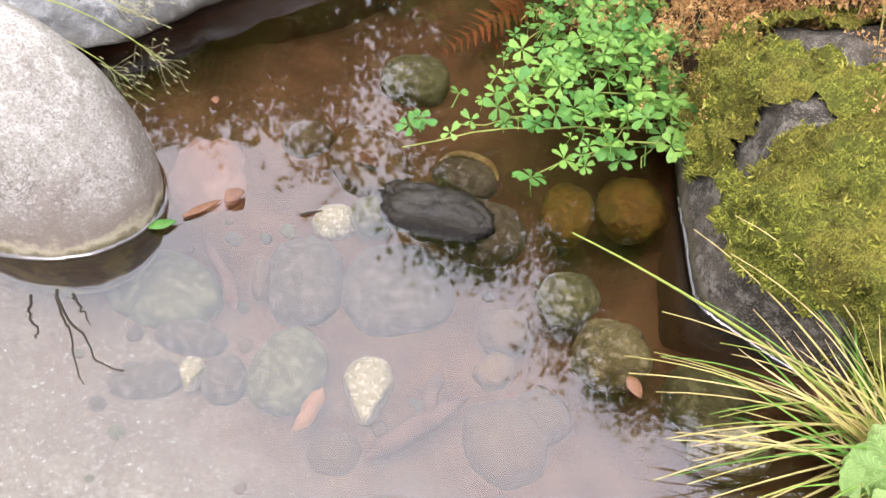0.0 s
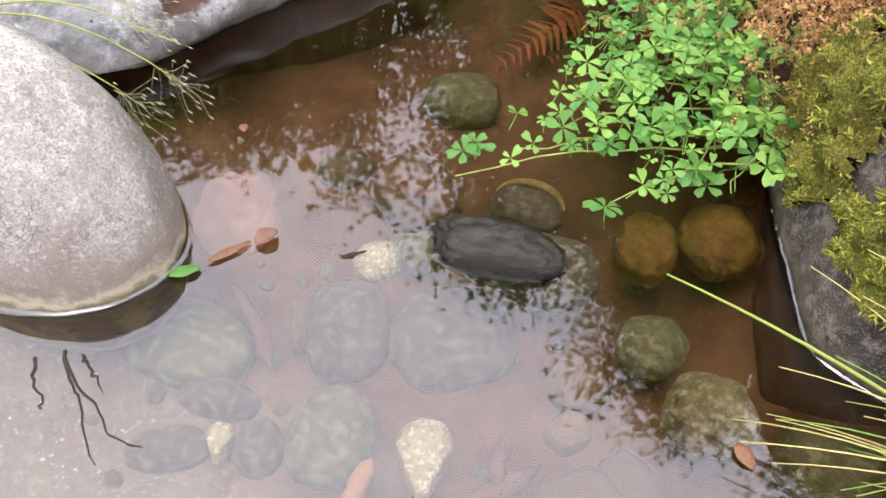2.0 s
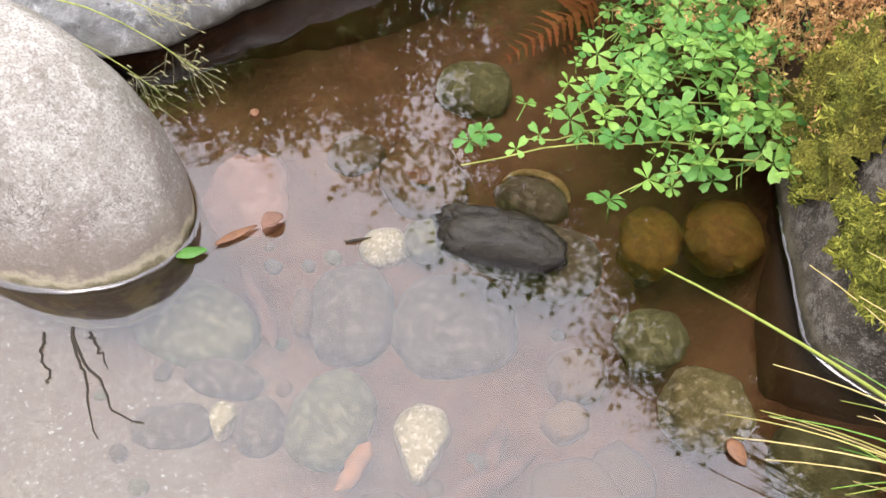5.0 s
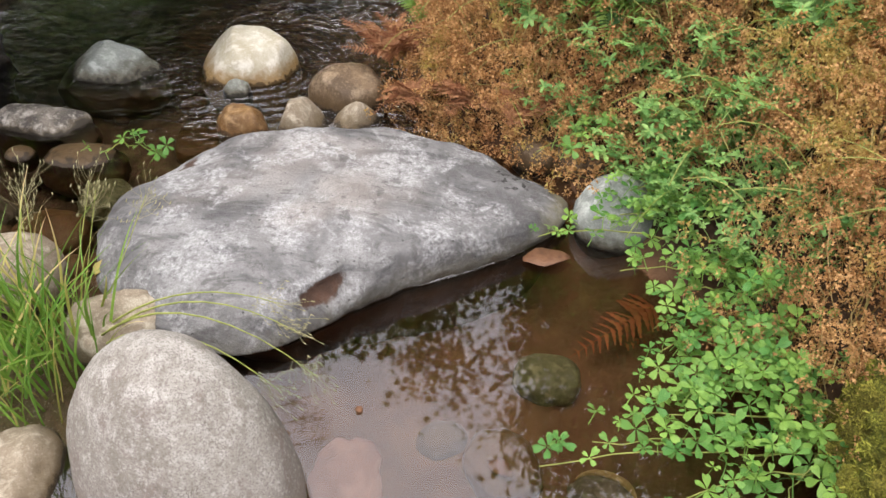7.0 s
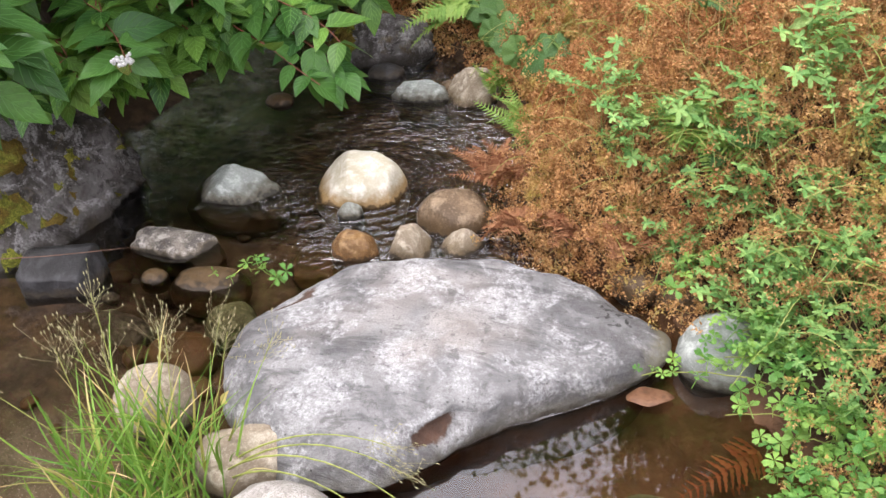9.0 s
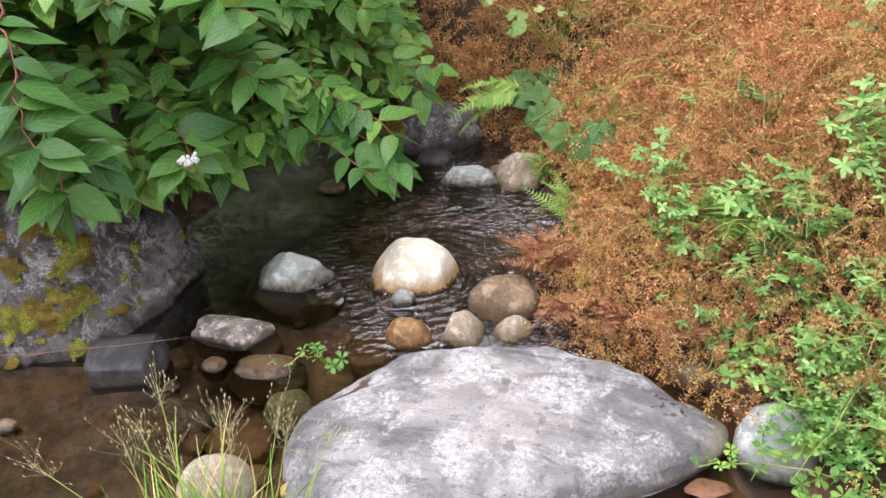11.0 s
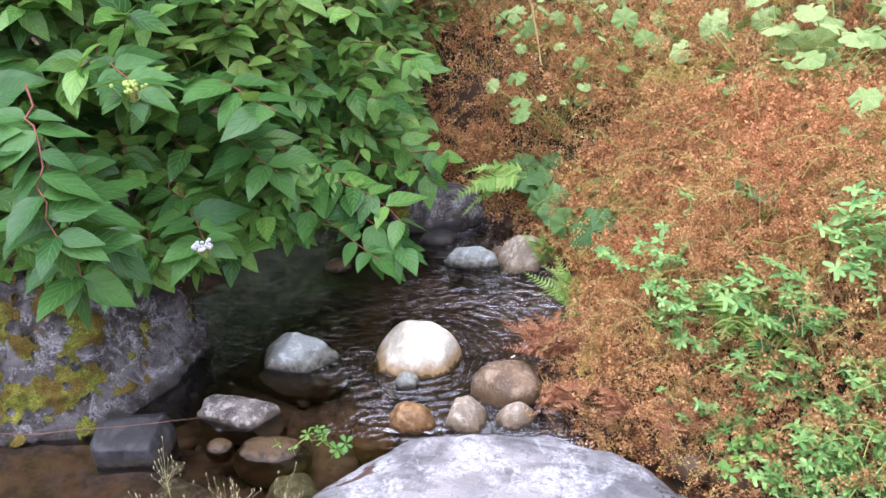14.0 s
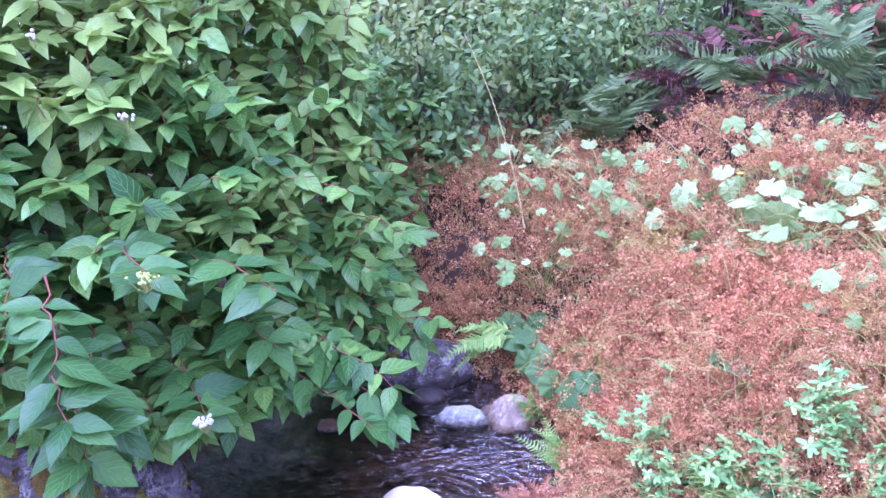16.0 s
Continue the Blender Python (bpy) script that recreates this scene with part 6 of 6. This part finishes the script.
def leaf_pairs(pts, first, step, size, near, twig):
    """Opposite leaves along a twig, drooping at their tips, with a rosette at the end."""
    seg = np.r_[0, np.cumsum(np.linalg.norm(np.diff(pts, axis=0), axis=1))]
    s = first * seg[-1]
    k = 0
    while s < seg[-1] + 1e-6:
        p = np.array([np.interp(s, seg, pts[:, i]) for i in range(3)])
        t = np.array([np.interp(min(s + 0.02, seg[-1]), seg, pts[:, i]) - np.interp(s - 0.02, seg, pts[:, i]) for i in range(3)])
        t /= np.linalg.norm(t) + 1e-9
        side = np.cross(t, (0, 0, 1))
        side /= np.linalg.norm(side) + 1e-9
        last = s + step > seg[-1]
        for e in (-1, 1, -0.3, 0.4)[: 4 if last else 2]:
            way = side * e * 1.25 + t * (0.45 if not last else 0.8) + np.array((0, 0, rng_s.normal(-0.06, 0.3))) + rng_s.normal(0, 0.4, 3)
            up = np.array((0.1, -0.34, 1.0)) + rng_s.normal(0, 0.3, 3)
            m = frame_of(p, way, up, size * rng_s.uniform(0.65, 1.25))
            if near and len(singles) < 300:
                singles.append((m, twig))
            else:
                loose[rng_s.integers(len(loose))].append(m)
        k += 1
        s += step * rng_s.uniform(0.8, 1.2)


def branch(start, end, sag, size=1.0, near=False, step=0.055, first=0.35, thick=0.0032):
    pts = arc(start, end, sag, 10) + rng_s.normal(0, 0.008, (10, 3))
    twig = part("branch", mesh_of("branch", *tube(pts - S0, np.linspace(thick, 0.0016, 10), 5)[:2]), REDWOOD, shrub, "slender red twig")
    leaf_pairs(pts, first, step, size, near, twig)


base = S0 + (0, 0, 0.0)
for end, start, sag, size in (((-1.30, 1.53, 0.52), (-1.38, 1.62, 0.84), 0.02, 1.2), ((-1.17, 1.818, 0.47), (-1.7, 2.367, 0.6), 0.06, 1.0), ((-0.86, 2.162, 0.30), (-1.55, 2.322, 0.48), 0.06, 1.05), ((-1.27, 1.46, 0.66), (-1.42, 1.66, 0.92), 0.02, 1.05), ((-1.16, 1.696, 0.90), (-1.7, 2.189, 0.8), 0.06, 1.0), ((-0.95, 2.322, 0.42), (-1.6, 2.545, 0.5), 0.06, 1.0), ((-1.05, 2.007, 0.60), (-1.7, 2.367, 0.6), 0.08, 1.1), ((-0.92, 2.684, 0.35), (-1.6, 2.73, 0.4), 0.06, 0.9), ((-1.35, 1.677, 0.55), (-1.8, 2.189, 0.7), 0.06, 1.1), ((-1.45, 1.535, 0.8), (-1.9, 2.1, 0.9), 0.06, 1.0), ((-1.0, 1.96, 0.78), (-1.65, 2.278, 0.7), 0.08, 1.1), ((-0.80, 2.25, 0.27), (-1.30, 2.35, 0.46), 0.05, 1.05), ((-0.84, 2.27, 0.36), (-1.35, 2.45, 0.50), 0.05, 1.0), ((-0.78, 2.60, 0.43), (-1.35, 2.62, 0.46), 0.05, 0.85), ((-0.86, 2.58, 0.38), (-1.4, 2.6, 0.42), 0.05, 0.8), ((-0.95, 2.55, 0.62), (-1.5, 2.7, 0.62), 0.06, 0.9), ((-0.85, 2.6, 0.74), (-1.4, 2.75, 0.72), 0.06, 0.85)):
    branch(start, end, sag, size, True, 0.05, 0.2)
FACE = [(0.0, -2.35, 1.62), (0.25, -1.75, 1.66), (0.5, -1.36, 1.86), (0.75, -1.10, 2.25), (1.0, -1.0, 2.75), (1.2, -1.12, 3.3)]
for i in range(560):
    s, z = rng_s.uniform(0, 1.2), 0.36 + 1.5 * rng_s.random() ** 0.9
    px, py = np.interp(s, [f[0] for f in FACE], [f[1] for f in FACE]), np.interp(s, [f[0] for f in FACE], [f[2] for f in FACE])
    low = 0.52 if s < 0.35 else 0.32
    if i % 6 == 0 and s > 0.35:
        z = 0.34 + 0.16 * rng_s.random()
    z = max(z, low + 0.1 * rng_s.random())
    back = 0.30 * max(0, z - 0.55) + (0.05 + 0.22 * (i % 3)) * rng_s.random() + 0.07 * wobble(s * 3, z * 3, 1.0, 6)
    if z < 0.5 and s > 0.35:
        back = 0.05 * rng_s.random()
    way = np.array((0.72, -0.62, 0)) * (1 if s < 0.9 else 0.8)
    end = np.array((px, py, z)) - way * back
    start = end - way * rng_s.uniform(0.22, 0.34) + rng_s.normal(0, 0.1, 3) + (0, 0, 0.02)
    branch(start, end, 0.03, rng_s.uniform(0.68, 1.0) * (1.0 - 0.14 * s), i < 30, 0.048, 0.1, 0.003)
for i in range(330):
    a, b = rng_s.uniform(-1.9, 0.9), rng_s.uniform(-0.5, 1.25)
    lobe = i % 4
    c, r = ((np.array((-2.05, 2.65, 0.85)), np.array((1.05, 1.0, 0.75))), (np.array((-2.55, 3.9, 1.05)), np.array((1.2, 1.2, 1.1))), (np.array((-2.9, 2.4, 1.1)), np.array((1.25, 1.0, 1.0))), (np.array((-1.95, 3.6, 0.75)), np.array((0.85, 0.9, 0.65))))[lobe]
    d = np.array((math.cos(b) * math.cos(a), math.cos(b) * math.sin(a), math.sin(b)))
    end = c + d * r * rng_s.uniform(0.82, 1.08)
    end[2] = max(end[2], 0.28 + 0.1 * rng_s.random())
    start = c + d * r * 0.35 + (0, 0, -0.2)
    branch(start, end, rng_s.uniform(0.02, 0.12), rng_s.uniform(0.65, 0.95), False, 0.05, 0.25, 0.003)
for i in range(9):
    e = S0 + np.array((rng_s.uniform(-0.8, 0.5), rng_s.uniform(-0.6, 1.0), rng_s.uniform(0.6, 1.2)))
    part("trunk", mesh_of("trunk", *tube(arc((0, 0, -0.05), e - S0, 0.1, 9), np.linspace(0.02, 0.007, 9), 7)[:2]), BARK, shrub, "brown-red main stem")
for m, twig in singles:
    mm = Matrix([list(r) for r in m])
    part("leaf", DOG_MESHES[rng_s.integers(4)], DOG, twig, "", Matrix.Translation(-Vector(S0)) @ mm)
LIGHT_FORMS = [blade(0.112, 0.064, 5, fo, dr, shape_d, 0.06) for fo, dr in ((0.2, 0.15), (0.3, 0.35), (0.12, 0.25), (0.35, 0.1))]
v, f, uv = stack(*[scatter(t, np.array(q)) for t, q in zip(LIGHT_FORMS, loose)])
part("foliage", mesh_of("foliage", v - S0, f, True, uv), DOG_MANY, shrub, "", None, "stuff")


def ball(r, n=7):
    th = np.linspace(0, np.pi, n)
    return mesh_of("berry", *tube([(0, 0, -r * math.cos(q)) for q in th], [max(0.0002, r * math.sin(q)) for q in th], 8)[:2])


BERRY_MESH, GREEN_MESH = ball(0.0046), ball(0.0042)


def berries(at, mat, said, n=24, wide=0.024):
    """A flat-topped cluster of berries on thin stalks at a twig's end."""
    rng, sets = np.random.default_rng(int(abs(at[0]) * 1000)), []
    off, spots = Vector(at) - Vector(S0), []
    for _ in range(n):
        c = np.array((rng.normal(0, wide * 0.5), rng.normal(0, wide * 0.5), rng.normal(0, wide * 0.25)))
        spots.append(c)
        sets.append(tube([c, (c + (0, 0, -0.03)) / 2 + (0, 0, -0.01), (0, 0, -0.035)], 0.0006, 4))
    v, f, uv = stack(*sets)
    stalk = part("berry_stalk", mesh_of("berry_stalk", v, f), GREENSTEM, shrub, "", Matrix.Translation(off))
    for c in spots:
        part("berry", BERRY_MESH if mat is BERRY else GREEN_MESH, mat, stalk, said, Matrix.Translation(Vector(c)))



berries((-1.17, 1.80, 0.50), BERRY, "small white berry")
berries((-1.16, 1.66, 0.93), GREENBERRY, "unripe green berry")
for p in ((-1.3, 1.9, 1.25), (-1.6, 2.0, 1.45)):
    berries(p, BERRY, "small white berry", 7, 0.018)

# ---- beyond: ferns, bushes and trees ----
FAR_FRONDS = [frond(300 + i, 0.5, 28, 0.17, 0.55, 0.1, 3) for i in range(4)]


def far_ferns(name, said, spots, mat, seed, size=1.0):
    rng = np.random.default_rng(seed)
    for x, y, n in spots:
        root = thing(name, said, "fern", (x, y, land(x, y)), "ferns behind the bank")
        for _ in range(n):
            t = FAR_FRONDS[rng.integers(4)]
            me = mesh_of("frond", t[0] * size * rng.uniform(0.7, 1.2), t[1], True, t[2])
            part("frond", me, mat, root, "", pose(0, 0, rng.uniform(0.1, 0.45), rng.normal(42, 20), rng.normal(0, 20), rng.uniform(0, 360)))


far_ferns("purple_fern", "drooping purple-brown dying fern", ((0.0, 4.25, 10), (0.14, 4.4, 12), (0.35, 4.6, 8), (1.2, 5.2, 14)), PURPLEFERN, 5, 0.62)
far_ferns("tall_fern", "dark green fern behind the bank", ((-0.6, 4.55, 8), (-1.5, 4.6, 9), (-1.9, 4.9, 9), (-1.0, 5.5, 9), (0.2, 5.5, 9), (-0.35, 5.0, 11), (-0.8, 4.9, 10), (0.6, 5.2, 10), (0.9, 5.0, 10), (1.5, 4.6, 10), (-1.2, 5.1, 10), (1.25, 3.1, 8), (-0.4, 4.05, 9), (0.25, 4.15, 9), (0.6, 3.95, 10), (0.95, 4.1, 10), (1.3, 3.9, 10), (0.8, 4.5, 10), (1.6, 4.1, 10)), DARKFERN, 6, 0.85)


def bush(name, said, at, size, count, mat, seed, leaf=0.07, red=0):
    """A bush: stems from the ground and many small leaves in uneven clumps."""
    rng = np.random.default_rng(seed)
    root = thing(name, said, "shrub", at, "bushes behind the bank")
    form, mats = blade(leaf, leaf * 0.5, 3, 0.2, 0.25), []
    clumps = rng.normal(0, 0.42, (16, 3)) * size + (0, 0, size[2])
    for c in clumps:
        c[2] = max(0.15, c[2])
        part("stem", mesh_of("stem", *tube(arc((0, 0, -0.05), c, 0.06, 7), np.linspace(0.012, 0.004, 7), 5)[:2]), BARK, root)
    for i in range(count):
        c = clumps[i % 16] + rng.normal(0, 0.2, 3) * size
        c[2] = abs(c[2])
        mats.append(frame_of(c, rng.normal(0, 1, 3) + (0, -0.3, -0.4), (0.2, -0.5, 1) + rng.normal(0, 0.4, 3), rng.uniform(0.6, 1.25)))
    v, f, uv = scatter(form, np.array(mats))
    part("foliage", mesh_of("foliage", v, f, True, uv), mat, root, "", None, "stuff")


for x, y, s, n, mat, leaf, said in (
    (-1.6, 6.0, (1.0, 0.7, 0.8), 2600, FARLEAF, 0.075, "green bush behind the stream"), (-0.5, 6.4, (1.0, 0.7, 0.8), 2400, FARLEAF, 0.075, "dark green bush behind the ferns"),
    (0.8, 6.6, (1.1, 0.7, 0.8), 2400, FARLEAF, 0.08, "dark green bush behind the ferns"), (2.2, 6.0, (1.1, 0.8, 0.8), 2400, FARLEAF, 0.08, "green bush on the bank top"),
    (-3.4, 5.8, (1.3, 0.9, 1.1), 3000, DOG_MANY, 0.1, "leafy green bush beyond the shrub"), (0.75, 4.6, (0.4, 0.3, 0.45), 420, REDLEAF, 0.07, "red-leaved bush behind the ferns"), (-0.3, 5.0, (0.25, 0.2, 0.6), 120, REDLEAF, 0.06, "red-leaved bush behind the ferns"), (2.2, 3.8, (0.9, 0.9, 0.6), 1600, FARLEAF, 0.08, "green bush on the bank"),
    (-0.75, 4.45, (0.42, 0.3, 0.45), 2600, FARLEAF, 0.045, "fine-leaved green bush above the stream"), (-1.25, 4.2, (0.4, 0.3, 0.5), 2400, FARLEAF, 0.05, "fine-leaved green bush above the stream"), (-0.35, 4.7, (0.4, 0.3, 0.5), 2400, FARLEAF, 0.04, "fine-leaved green bush above the stream"),
    (0.25, 5.9, (0.8, 0.5, 0.75), 2400, FARLEAF, 0.07, "green bush behind the purple ferns"), (-2.4, 6.6, (1.0, 0.6, 1.0), 2200, FARLEAF, 0.08, "tall green bush beyond the shrub"),
    (-2.3, 5.2, (0.9, 0.7, 0.6), 2200, FARLEAF, 0.07, "green bush beside the far stream"), (-0.9, 5.6, (0.9, 0.5, 0.6), 2000, FARLEAF, 0.06, "green bush beside the far stream"), (-4.3, 3.4, (1.1, 1.1, 1.1), 2200, DOG_MANY, 0.1, "leafy green bush beyond the shrub"),
):
    bush("bush", said, (x, y, land(x, y)), s, n, mat, int(90 + abs(x) * 10 + y * 3), leaf)


def tree(at, high, wide, seed, leaves):
    """A tree: a tapered trunk, limbs, and a crown of many leaves in uneven clumps."""
    rng = np.random.default_rng(seed)
    root = thing("tree", "tall broad-leaved tree behind the stream", "tree", at, "trees round the stream")
    part("trunk", mesh_of("trunk", *tube(arc((0, 0, -0.2), (rng.normal(0, 0.2), rng.normal(0, 0.2), high * 0.8), 0.15, 9, (1, 0, 0)), np.linspace(0.14, 0.04, 9), 9)[:2]), BARK, root)
    mats = []
    for k in range(34):
        a, h = rng.uniform(0, 2 * math.pi), rng.uniform(0.15, 0.97) * high
        r = wide * rng.uniform(0.3, 1.0) * (1.1 - 0.5 * h / high)
        tip = np.array((r * math.cos(a), r * math.sin(a), h + 0.2))
        part("limb", mesh_of("limb", *tube(arc((0, 0, h * 0.7), tip, 0.15, 7), np.linspace(0.04, 0.01, 7), 6)[:2]), BARK, root)
        for _ in range(leaves // 34):
            c = tip + rng.normal(0, 0.36, 3) * (wide * 0.55, wide * 0.55, wide * 0.4)
            mats.append(frame_of(c, rng.normal(0, 1, 3) + (0, 0, -0.5), (0, 0, 1) + rng.normal(0, 0.5, 3), rng.uniform(0.7, 1.3)))
    leaf = (np.array([(0, 0, 0), (0.042, 0.06, 0.01), (0, 0.13, -0.016), (-0.042, 0.06, 0.01)]), np.array([(0, 1, 2, 3)]), np.zeros((4, 2)))
    v, f, uv = scatter(leaf, np.array(mats))
    part("crown", mesh_of("crown", v, f, True, uv), FARLEAF, root, "", None, "stuff")


for x, y, h, w, s in ((-3.4, 10.2, 8.6, 2.0, 1), (-1.1, 10.4, 9.2, 2.0, 2), (1.3, 9.8, 10.8, 2.0, 3), (3.4, 9.2, 12.0, 2.3, 4), (5.6, 8.0, 12.8, 2.4, 5), (8.0, 5.5, 12.5, 2.4, 6), (-6.2, 9.6, 8.8, 2.2, 7), (-8.8, 6.8, 7.5, 2.2, 8)):
    tree((x, y, land(x, y)), h, w, s, 14000 if s == 2 else 21000)
